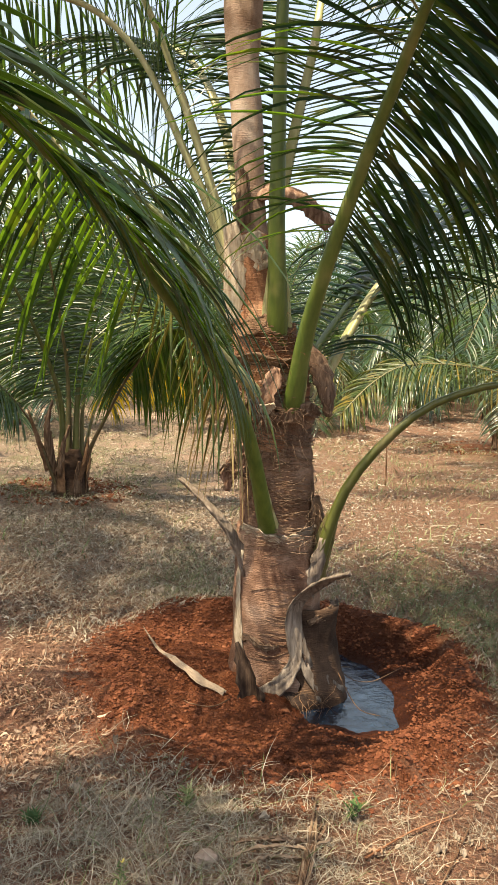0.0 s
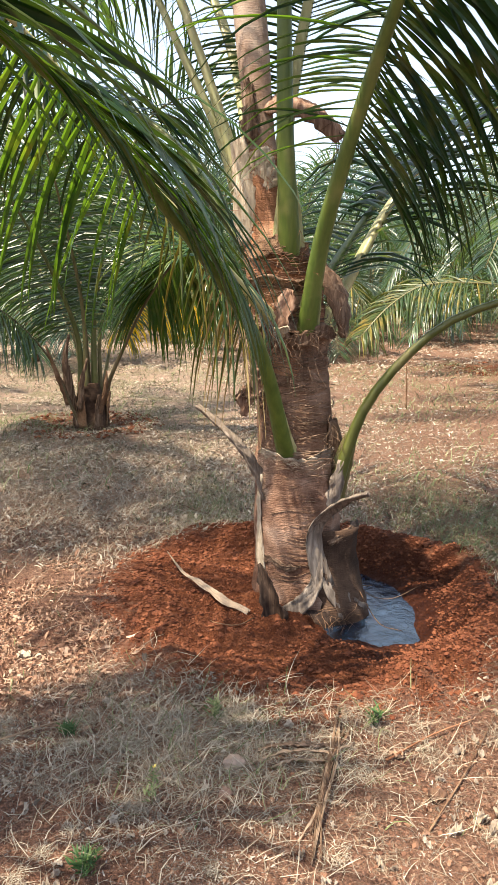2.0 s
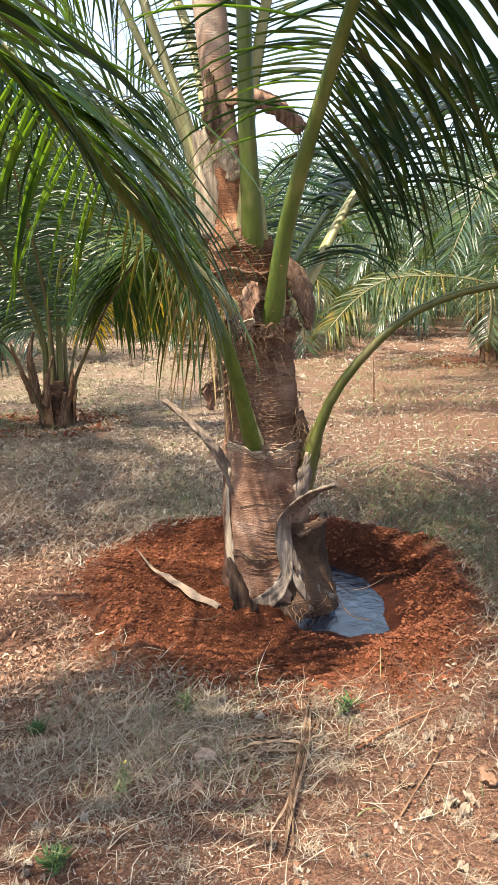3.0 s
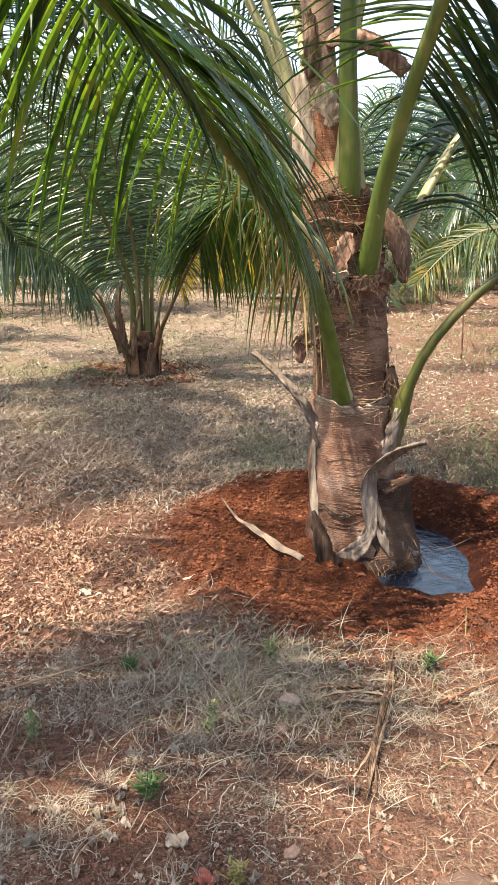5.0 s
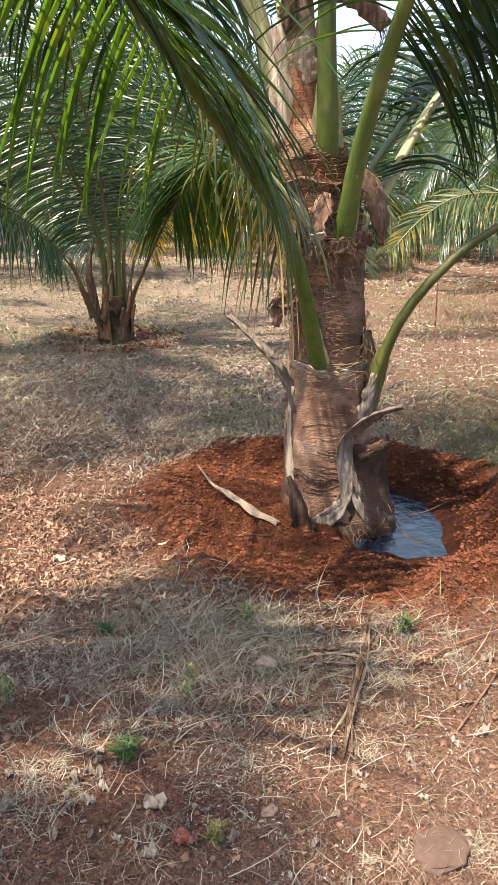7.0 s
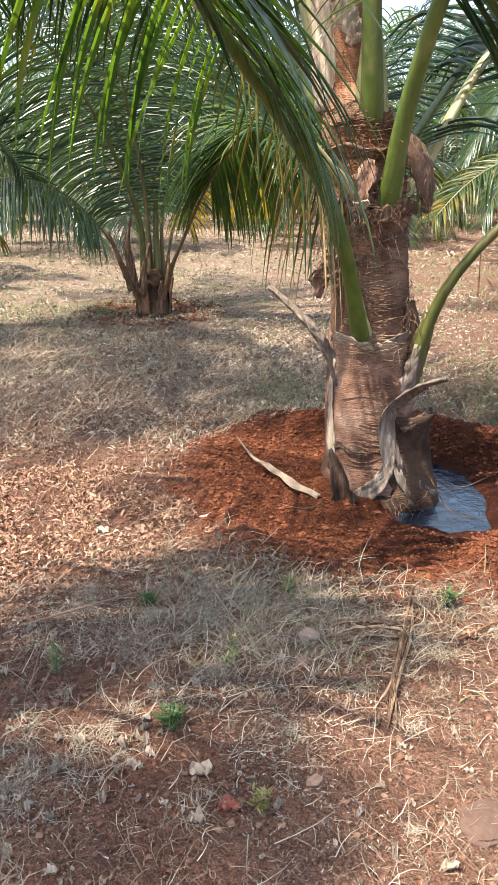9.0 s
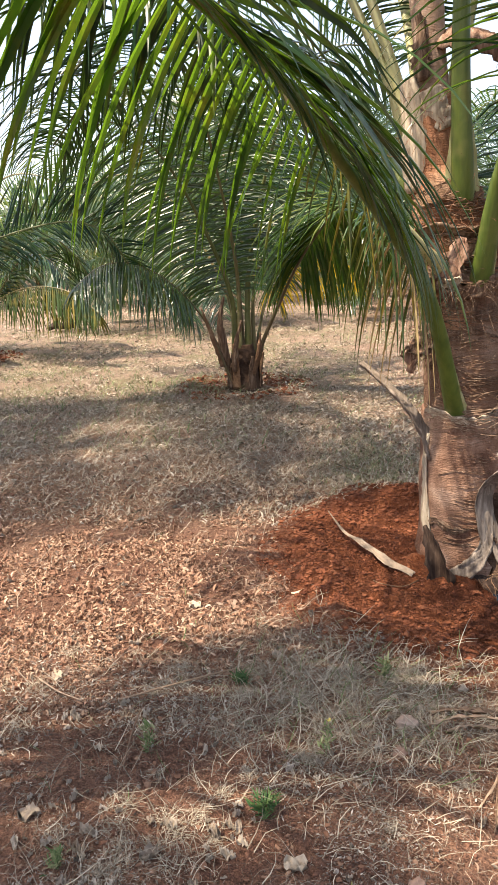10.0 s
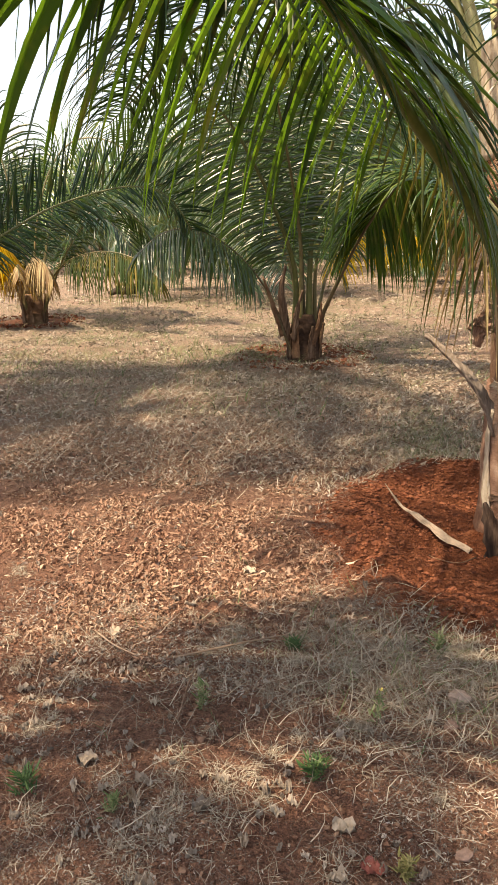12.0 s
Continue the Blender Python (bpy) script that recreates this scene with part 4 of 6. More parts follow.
frond(palm, AT, [(0.36, 3.5, 2.0), (0.28, 3.7, 2.5), (0.15, 3.95, 2.9), (-0.05, 4.25, 3.15), (-0.3, 4.6, 3.2), (-0.6, 4.95, 3.0), (-0.85, 5.2, 2.65)], 0.032, 0.008, 0.28, 60,
      1.0, 0.024, 1.8, (0.2, -0.8, 0.6), SHEEN_GREEN, PETIOLE_PALE, 6, False, 20, (0.2, 0.6), 0.15)
frond(palm, AT, [(0.6, 3.5, 1.3), (0.92, 3.75, 1.72), (1.3, 4.0, 2.15), (1.75, 4.25, 2.5), (2.2, 4.5, 2.55), (2.6, 4.7, 2.3)], 0.03, 0.008, 0.06, 76,
      1.0, 0.024, 1.8, (-0.6, -0.4, 0.7), GREEN, PETIOLE, 6, False, 21, (0.2, 0.6), 0.15)
frond(palm, AT, [(0.42, 3.19, 1.305), (0.29, 3.09, 1.425), (0.09, 2.99, 1.635), (-0.1, 2.91, 1.825)], 0.005, 0.003, 0.05, 16,
      0.62, 0.014, 2.0, (0.5, 0.2, 0.8), OLIVE, PETIOLE_BROWN, 7, False, 24, (0.2, 0.4), 0.0, "withered yellowing leaflets hanging from a stalk", 0.75, 3.0)
frond(palm, AT, [(0.38, 3.2, 1.32), (0.27, 3.1, 1.42), (0.15, 3.03, 1.55)], 0.004, 0.003, 0.05, 9,
      0.66, 0.012, 2.0, (0.5, 0.2, 0.8), TAN_LEAF, PETIOLE_BROWN, 7, False, 25, (0.2, 0.4), 0.0, "dry brown leaflets hanging from a stalk", 0.75, 3.0)
# the crown above, out of view: fronds added to shade the ground and the tall frond
for k, (az, rise) in enumerate(((66, 1.6), (90, 1.3), (108, 1.1), (125, 1.0), (142, 0.85), (155, 0.7), (166, 1.2), (178, 0.8), (195, 0.95), (262, 1.0))):
    ca, sa = math.sin(radians(az)), math.cos(radians(az))
    b = np.array((0.28, 3.38, 3.2 + 0.06 * k))
    frond(palm, AT, [b + np.array((ca * r, sa * r, h)) for r, h in ((0.05, 0.0), (0.25, 0.45 * rise), (0.6, 0.9 * rise), (1.1, 1.2 * rise), (1.9, 1.2 * rise), (2.5, 0.9 * rise), (3.0, 0.45 * rise))], 0.036, 0.008, 0.3, 52, 0.85, 0.04, 1.2,
          (-ca * 0.5, -sa * 0.5, 1), GREEN, PETIOLE, 5, False, 30 + k, (0.4, 0.85), 0.15)

# ---------------------------------------------------------------- neighbouring palms


def bole(at, radius, tall, seed, stubs=7):
    """A short, rough base with cut leaf stubs standing round it."""
    x, y, z = at
    rows = [(z - 0.2, x, y, radius * 1.15), (z + 0.02, x, y, radius * 1.08), (z + tall * 0.35, x, y, radius), (z + tall * 0.7, x, y, radius * 0.92), (z + tall, x, y, radius * 0.6)]
    return lathe(rows, 30, 1.6, seed)


def neighbour(at, label, fronds, radius=0.2, tall=0.55, seed=0, leaf_len=0.75, stubs=6, group="palms of the grove", low_z=0.1, span=0.6, bark=None):
    """fronds: (compass degrees, reach, rise, drop, material)."""
    rng = np.random.default_rng(seed)
    p = root("coconut_palm", at, label, "palm tree", group)
    part("trunk", bole(at, radius, tall, seed), bark or HUSK, p, "", at)
    o = np.array(at, float)
    for k in range(stubs):
        a = radians(360 * k / stubs + rng.normal() * 12)
        d = np.array((math.sin(a), math.cos(a), 0))
        h = tall * (0.7 + 0.7 * rng.random())
        g = plate(Geo(), [o + d * radius * 1.05 + (0, 0, 0.02), o + d * radius * 1.1 + (0, 0, h * 0.5), o + d * radius * 1.35 + (0, 0, h)], [0.05, 0.036, 0.014], -d, 0.02, -0.3, 0, seed * 10 + k, 0.05)
        part("dead_leaf_base", g, HUSK if k % 2 else BROWN_DEAD, p, "", at)
    for k, (az, reach, rise, drop, leaf) in enumerate(fronds):
        a = radians(az)
        d = np.array((math.sin(a), math.cos(a), 0))
        s = np.array((d[1], -d[0], 0)) * rng.normal() * 0.12 * reach
        z0 = tall * (low_z + span * rng.random())
        ctrl = [o + d * (radius * 0.7 + reach * r) + s * r * r + (0, 0, z0 + h) for r, h in ((0, 0), (0.12, rise * 0.3), (0.28, rise * 0.64), (0.5, rise * 0.93), (0.7, rise - drop * 0.1), (0.88, rise - drop * 0.5), (1.0, rise - drop))]
        frond(p, at, ctrl, 0.028, 0.006, 0.26, 64, leaf_len, 0.026, 1.9, tuple(np.array((0, 0, 0.6)) - d), leaf, PETIOLE_FAR, 5, False, seed * 100 + k, (0.3, 0.65), 0.1, '', 0.75, 0.25)
    return p


def own_frond(p, at, ctrl, leaf, length=0.75, droop=2.2, seed=0, up=(0, 0, 1), start=0.3, count=60, width=0.027, w0=0.03, hang=0.0, spread=(0.3, 0.6), stalk=None, **more):
    return frond(p, at, ctrl, w0, 0.006, start, count, length, width, droop, up, leaf, stalk or PETIOLE_FAR, 6, False, seed, spread, 0.15, "", 0.75, hang, **more)


B = (-0.85, 7.45, 0.0)
pb = neighbour(B, "young coconut palm with arching fronds and a yellow lower frond", [
    ], 0.15, 0.46, 3, 0.95, 9, bark=DARK_HUSK)
for k, pts in enumerate(([(-0.95, 7.5, 0.3), (-1.15, 7.6, 1.05), (-1.45, 7.75, 1.75), (-1.9, 7.9, 2.15), (-2.4, 8.05, 2.15), (-2.8, 8.2, 1.8)],
                         [(-0.93, 7.4, 0.3), (-1.08, 7.3, 1.15), (-1.33, 7.15, 1.95), (-1.7, 6.95, 2.45), (-2.1, 6.7, 2.5), (-2.45, 6.5, 2.2)],
                         [(-0.85, 7.5, 0.3), (-0.95, 7.7, 1.4), (-1.05, 8.0, 2.4), (-1.2, 8.4, 3.0), (-1.4, 8.9, 3.1), (-1.6, 9.4, 2.8)],
                         [(-0.75, 7.5, 0.3), (-0.55, 7.65, 1.3), (-0.25, 7.85, 2.1), (0.2, 8.1, 2.5), (0.7, 8.4, 2.4), (1.1, 8.65, 2.0)],
                         [(-0.8, 7.42, 0.3), (-0.68, 7.37, 1.4), (-0.5, 7.27, 2.3), (-0.2, 7.12, 2.9), (0.2, 6.9, 3.05), (0.6, 6.7, 2.8)],
                         [(-0.88, 7.38, 0.3), (-0.92, 7.22, 1.4), (-1.02, 6.95, 2.25), (-1.12, 6.6, 2.7), (-1.22, 6.2, 2.7), (-1.3, 5.8, 2.35)],
                         [(-0.8, 7.5, 0.3), (-0.7, 7.8, 1.5), (-0.5, 8.2, 2.6), (-0.2, 8.7, 3.3), (0.2, 9.2, 3.4), (0.6, 9.6, 3.1)])):
    pts = [pts[0], (B[0] + (pts[1][0] - B[0]) * 0.5, B[1] + (pts[1][1] - B[1]) * 0.5, pts[1][2] * 0.88)] + pts[2:]
    frond(pb, B, pts, (0.02, 0.03, 0.017, 0.02, 0.03, 0.024, 0.018)[k], 0.005, (0.22, 0.2, 0.25)[k % 3], 80, 1.0, 0.025, 2.0, (0.1 * (k % 3) - 0.1, 0.3, 0.9), SHEEN_GREEN, (PETIOLE_FAR, PETIOLE_OLIVE, PETIOLE_BROWN, PETIOLE_FAR, PETIOLE_OLIVE, PETIOLE_FAR, PETIOLE_BROWN)[k], 6, False, 310 + k, (0.2, 0.6), 0.1, "", 0.75, 0.2)
# pale leaf colour here stands in for sun and gloss on this frond
own_frond(pb, B, [(-0.78, 7.36, 0.1), (-0.66, 7.33, 0.45), (-0.50, 7.28, 0.8), (-0.3, 7.15, 1.2), (-0.1, 7.0, 1.5), (0.13, 6.8, 1.75), (0.34, 6.55, 1.66), (0.5, 6.35, 1.35)], PALE_GREEN, 1.05, 2.1, 301, (0.1, 0.5, 0.9), 0.48, 96, 0.03, 0.024, 0.8, (-0.85, -0.2), PETIOLE_BROWN)
for k, (pts, w, m) in enumerate((([(-1.0, 7.35, 0.2), (-1.05, 7.3, 0.55), (-1.06, 7.3, 0.75), (-1.02, 7.32, 0.95)], [0.03, 0.045, 0.03, 0.01], BROWN_DEAD), ([(-1.05, 7.33, 0.25), (-1.16, 7.28, 0.6), (-1.24, 7.25, 0.85)], [0.03, 0.025, 0.008], HUSK),
                               ([(-0.93, 7.3, 0.2), (-0.9, 7.24, 0.5), (-0.84, 7.2, 0.72)], [0.035, 0.026, 0.01], BROWN_DEAD), ([(-0.76, 7.32, 0.15), (-0.68, 7.27, 0.4), (-0.66, 7.25, 0.6)], [0.035, 0.026, 0.008], HUSK))):
    part("dead_leaf_base", plate(Geo(), pts, w, (0.2, -1, 0), 0.02, -0.4, 0, 90 + k, 0.15), m, pb, "dry brown leaf base", B)
own_frond(pb, B, [(-0.95, 7.36, 0.05), (-1.02, 7.34, 0.22), (-1.2, 7.28, 0.7), (-1.49, 7.1, 1.1), (-1.82, 6.9, 1.31), (-2.1, 6.75, 1.28), (-2.3, 6.6, 1.1)], SHEEN_GREEN, 0.75, 2.2, 302, (0.5, 0.2, 0.8), 0.4, 60, 0.024, 0.022, 1.2, (-0.2, 0.5), PETIOLE_BROWN)
own_frond(pb, B, [(-0.75, 7.55, 0.3), (-0.62, 7.8, 0.9), (-0.35, 8.1, 1.25), (-0.05, 8.35, 1.32), (0.25, 8.6, 1.2), (0.45, 8.8, 0.95)], YELLOW, 0.6, 2.2, 303, (0, 0, 1), 0.3, 46, 0.026, 0.02, 1.5)
C = (-4.95, 9.85, 0.0)
pc = neighbour(C, "young coconut palm with a yellow frond and dry lower fronds", [
    (260, 1.8, 1.6, 0.9, GREEN), (330, 1.6, 1.7, 0.8, GREEN), (20, 1.5, 1.8, 0.8, GREEN), (60, 1.8, 1.5, 0.9, GREEN), (300, 1.3, 1.9, 0.7, GREEN), (95, 1.7, 1.4, 1.0, GREEN), (205, 1.1, 1.5, 0.7, GREEN)], 0.15, 0.42, 4, 0.75)
own_frond(pc, C, [(-4.8, 9.75, 0.4), (-4.5, 9.65, 0.7), (-4.159, 9.5, 0.92), (-3.6, 9.25, 1.02), (-3.1, 9.05, 0.92), (-2.75, 8.9, 0.66)], OLIVE, 0.72, 2.4, 401, (0, 0, 1), 0.3, 56, 0.026, 0.024, 2.6)
own_frond(pc, C, [(-4.97, 9.7, 0.45), (-4.98, 9.5, 0.92), (-5.05, 9.3, 1.12), (-5.18, 9.1, 1.1), (-5.3, 8.92, 0.9)], YELLOW, 0.7, 2.2, 402, (0, 0, 1), 0.2, 60, 0.03, 0.022, 1.8)
own_frond(pc, C, [(-5.05, 9.75, 0.35), (-5.25, 9.6, 0.85), (-5.5, 9.45, 1.05), (-5.8, 9.3, 0.95), (-6.0, 9.2, 0.7)], YELLOW, 0.6, 2.4, 404, (0, 0, 1), 0.25, 44, 0.028, 0.02, 1.5)
own_frond(pc, C, [(-4.88, 9.65, 0.5), (-4.75, 9.45, 0.85), (-4.6, 9.3, 0.95), (-4.42, 9.2, 0.88), (-4.28, 9.1, 0.68)], TAN_LEAF, 0.62, 3.0, 403, (0, 0, 1), 0.15, 50, 0.024, 0.02, 2.0)
own_frond(pc, C, [(-4.93, 9.65, 0.5), (-4.88, 9.4, 0.8), (-4.8, 9.2, 0.86), (-4.7, 9.0, 0.72)], TAN_LEAF, 0.5, 3.0, 405, (0, 0, 1), 0.15, 40, 0.022, 0.02, 1.8)
own_frond(pc, C, [(-4.9, 9.8, 0.4), (-4.75, 9.75, 1.3), (-4.45, 9.7, 2.05), (-4.0, 9.6, 2.4), (-3.4, 9.5, 2.3), (-2.8, 9.4, 1.75)], PALE_GREEN, 0.8, 2.0, 406, (0, -0.3, 1), 0.28, 70, 0.028, 0.024, 0.6)
own_frond(pc, C, [(-5.0, 9.85, 0.4), (-5.1, 9.9, 1.4), (-5.3, 10.0, 2.3), (-5.7, 10.1, 2.75), (-6.2, 10.2, 2.6)], GREEN, 0.8, 1.8, 407, (0, -0.3, 1), 0.28, 60, 0.028, 0.024, 0.4)
D = (5.3, 8.3, 0.0)
pd = neighbour(D, "young coconut palm with a yellowing lower frond", [
    (285, 2.6, 2.2, 1.1, SHEEN_GREEN), (240, 2.4, 2.3, 1.0, SHEEN_GREEN), (320, 2.2, 2.2, 0.9, SHEEN_GREEN), (0, 2.0, 2.4, 0.9, SHEEN_GREEN), (60, 2.2, 2.2, 1.0, SHEEN_GREEN), (130, 2.2, 2.2, 1.0, SHEEN_GREEN), (210, 1.2, 3.0, 0.5, SHEEN_GREEN), (30, 1.2, 3.0, 0.5, SHEEN_GREEN)], 0.2, 0.55, 5, 0.85)
own_frond(pd, D, [(5.1, 8.2, 0.4), (4.7, 8.0, 0.95), (4.2, 7.8, 1.3), (3.7, 7.7, 1.44), (3.12, 7.6, 1.49), (2.62, 7.6, 1.45), (2.23, 7.5, 1.23), (1.9, 7.4, 0.9)], OLIVE, 0.72, 2.2, 501, (0, -0.35, 1), 0.36, 72, 0.024, 0.024, 0.45)
G_ = (-5.1, 5.3, 0.0)
pg = neighbour(G_, "young coconut palm with long arching fronds", [
    (150, 2.2, 2.4, 1.0, GREEN), (210, 2.2, 2.5, 1.0, GREEN), (260, 2.2, 2.5, 1.0, GREEN), (310, 2.2, 2.2, 1.0, GREEN)], 0.2, 0.55, 8, 0.85)
own_frond(pg, G_, [(-4.95, 5.35, 0.3), (-4.6, 5.65, 0.6), (-4.187, 6.0, 0.87), (-3.7, 6.12, 1.15), (-3.422, 6.2, 1.285), (-2.953, 6.4, 1.54), (-2.331, 6.6, 1.693), (-2.0, 6.7, 1.592), (-1.83, 6.8, 1.3)], GREEN, 0.62, 0.9, 801, (0.25, -0.9, 0.25), 0.28, 125, 0.022, 0.02, 0.0, (0.45, 0.75), PETIOLE_OLIVE, sides={1: (0.15, 0.0, 0.45, 0.75, 0.72, 0.9, 1.0), -1: (0.15, 0.0, 0.45, 0.75, 1.12, 0.7, 1.0)})
E = (6.25, 12.4, 0.0)
big = neighbour(E, "coconut palm of the grove with spreading green fronds", [
    (250, 2.5, 1.5, 1.2, SHEEN_GREEN), (285, 2.4, 2.6, 1.4, SHEEN_GREEN), (325, 2.2, 1.7, 1.2, SHEEN_GREEN), (5, 2.2, 2.7, 1.3, SHEEN_GREEN), (45, 2.5, 1.6, 1.3, OLIVE), (85, 2.4, 2.7, 1.4, PALE_GREEN), (125, 2.4, 1.5, 1.2, SHEEN_GREEN), (165, 2.2, 2.6, 1.3, SHEEN_GREEN), (205, 2.4, 1.7, 1.3, SHEEN_GREEN),
    (230, 1.6, 3.5, 0.9, SHEEN_GREEN), (350, 1.5, 3.6, 0.9, SHEEN_GREEN), (110, 1.6, 3.4, 0.9, SHEEN_GREEN), (60, 0.9, 3.8, 0.4, PALE_GREEN), (170, 0.9, 3.7, 0.4, SHEEN_GREEN)], 0.13, 0.4, 6, 0.95)
tall = neighbour((-2.6, 13.9, 0.0), "coconut palm of the grove with drooping fronds", [
    (15, 2.4, 1.6, 1.3, SHEEN_GREEN), (60, 2.2, 2.9, 1.4, SHEEN_GREEN), (100, 2.5, 1.5, 1.3, OLIVE), (140, 2.3, 2.6, 1.4, SHEEN_GREEN), (180, 2.5, 1.6, 1.3, SHEEN_GREEN), (215, 2.2, 2.8, 1.3, SHEEN_GREEN), (255, 2.5, 1.6, 1.3, SHEEN_GREEN), (300, 2.3, 2.7, 1.4, PALE_GREEN), (340, 2.4, 1.6, 1.2, SHEEN_GREEN),
    (40, 1.4, 3.7, 0.8, SHEEN_GREEN), (160, 1.4, 3.7, 0.8, SHEEN_GREEN), (280, 1.4, 3.6, 0.8, SHEEN_GREEN), (100, 0.8, 3.9, 0.3, SHEEN_GREEN), (20, 1.9, 0.95, 0.85, SHEEN_GREEN), (95, 1.8, 0.85, 0.8, OLIVE), (150, 1.9, 0.9, 0.85, SHEEN_GREEN), (230, 1.8, 0.95, 0.85, SHEEN_GREEN), (310, 1.9, 0.85, 0.8, SHEEN_GREEN)], 0.13, 0.4, 7, 0.95)
far_palm = neighbour((2.3, 15.2, 0.0), "coconut palm of the grove with fronds down to the ground", [
    (k * 36 + 9, 2.4, (1.5, 2.7)[k % 2], 1.3, SHEEN_GREEN if k % 4 else OLIVE) for k in range(10)] + [
    (25, 1.5, 3.5, 0.9, SHEEN_GREEN), (145, 1.5, 3.6, 0.9, SHEEN_GREEN), (265, 1.4, 3.5, 0.9, SHEEN_GREEN), (70, 0.9, 3.8, 0.4, PALE_GREEN), (20, 1.9, 0.95, 0.85, SHEEN_GREEN), (95, 1.8, 0.85, 0.8, OLIVE), (150, 1.9, 0.9, 0.85, SHEEN_GREEN), (230, 1.8, 0.95, 0.85, SHEEN_GREEN), (310, 1.9, 0.85, 0.8, SHEEN_GREEN)], 0.13, 0.4, 16, 0.95)
rng = np.random.default_rng(5)
SPOTS = [(-12.2, 13.6), (11.5, 15.4), (0.2, 20.0), (5.2, 19.0), (-4.6, 19.6), (-9.6, 20.0), (9.4, 19.6), (-14.6, 19.0), (14.6, 20.0), (-2.2, 25.6), (2.6, 25.2), (7.2, 25.4), (-7.0, 25.2), (-11.8, 25.8), (12.2, 25.4),
         (0.4, 31.6), (5.2, 31.2), (-4.8, 31.0), (-9.8, 31.6), (10.2, 31.8), (-15.0, 31.0), (-7.6, 34.0), (3.0, 34.5), (-13.0, 34.0), (8.0, 35.0), (14.0, 31.0)]
for k, (x, y) in enumerate(SPOTS):
    s = 1.05 + 0.35 * rng.random() + (0.25 if y > 24 else 0.0)
    s *= 0.62 if x < -6.5 else 1.0
    copy_thing((far_palm, tall)[k % 2], pose(x, y, 0, 0, 0, rng.random() * 360) @ Matrix.Diagonal((s, s, s, 1)))

# unseen tall palms, added beside and behind the path only to shade it
high = neighbour((-3.45, -1.8, 0.0), "unseen tall coconut palm added to shade the path", [
    (k * 30 + 7 * (k % 3), 2.1 + 0.2 * (k % 2), 0.9 + 0.35 * (k % 3), 1.3, GREEN) for k in range(11)], 0.15, 4.6, 9, 0.9, 0, "tall palms", 0.93, 0.06)
# copies squeezed and stretched so that their shadows fall where wanted
copy_thing(high, pose(-4.65, -1.35, 0, 0, 0, 140) @ Matrix.Diagonal((0.42, 0.4, 1.5, 1)))
copy_thing(high, pose(-3.46, -0.2, 0, 0, 0, 80) @ Matrix.Diagonal((0.42, 0.28, 1.4, 1)))
copy_thing(high, pose(-4.4, 3.85, 0, 0, 0, 75) @ Matrix.Diagonal((0.95, 0.78, 1.3, 1)))
copy_thing(high, pose(-5.3, 3.4, 0, 0, 0, 200) @ Matrix.Diagonal((0.85, 0.75, 1.55, 1)))
copy_thing(high, pose(-6.6, 3.9, 0, 0, 0, 20) @ Matrix.Diagonal((0.9, 0.7, 1.3, 1)))

# ---------------------------------------------------------------- far woods


def far_woods():
    rng = np.random.default_rng(9)
    g = Geo()
    for _ in range(5200):
        a = radians(-70 + 140 * rng.random())
        r = 33 + 14 * rng.random()
        top = (3.0 if a > -0.25 else 1.6) + 2.2 * ripple(math.sin(a) * 9, math.cos(a) * 9, 1.0, 4.0) + 2.2 * rng.random()
        p = np.array((math.sin(a) * r, math.cos(a) * r, top * rng.random() ** 0.7))
        d = unit(rng.normal(size=3) * (1, 1, 0.5))
        blade(g, p, d, (d[1], -d[0], 0.4), 1.3 + rng.random(), 0.28, 1.4, 3, 0.2)
    return tagged(new("woods", mesh_of("woods", g, SHEEN_GREEN)), "far green belt of palms and bushes", "trees", kind="stuff")


far_woods()

# ---------------------------------------------------------------- what lies on the ground


def scatter(rng, count, x0, x1, y0, y1, keep):
    out = []
    while len(out) < count:
        x, y = x0 + (x1 - x0) * rng.random(), y0 + (y1 - y0) * rng.random()
        if rng.random() < keep(x, y):
            out.append((x, y))
    return out


def out_of_ring(x, y):
    dy = y - BASIN[1]
    r = math.hypot(x - BASIN[0], dy * (FRONT if dy < 0 else 1.0))
    return 0.0 if r < 0.86 else min(1.0, (r - 0.86) / 0.12)


def litter_density(x, y):
    return out_of_ring(x, y) * min(1.0, max(0.06, 0.5 + 1.1 * ripple(x, y, 1.3, 8.0) + (0.25 if x < 0 else 0.0)))


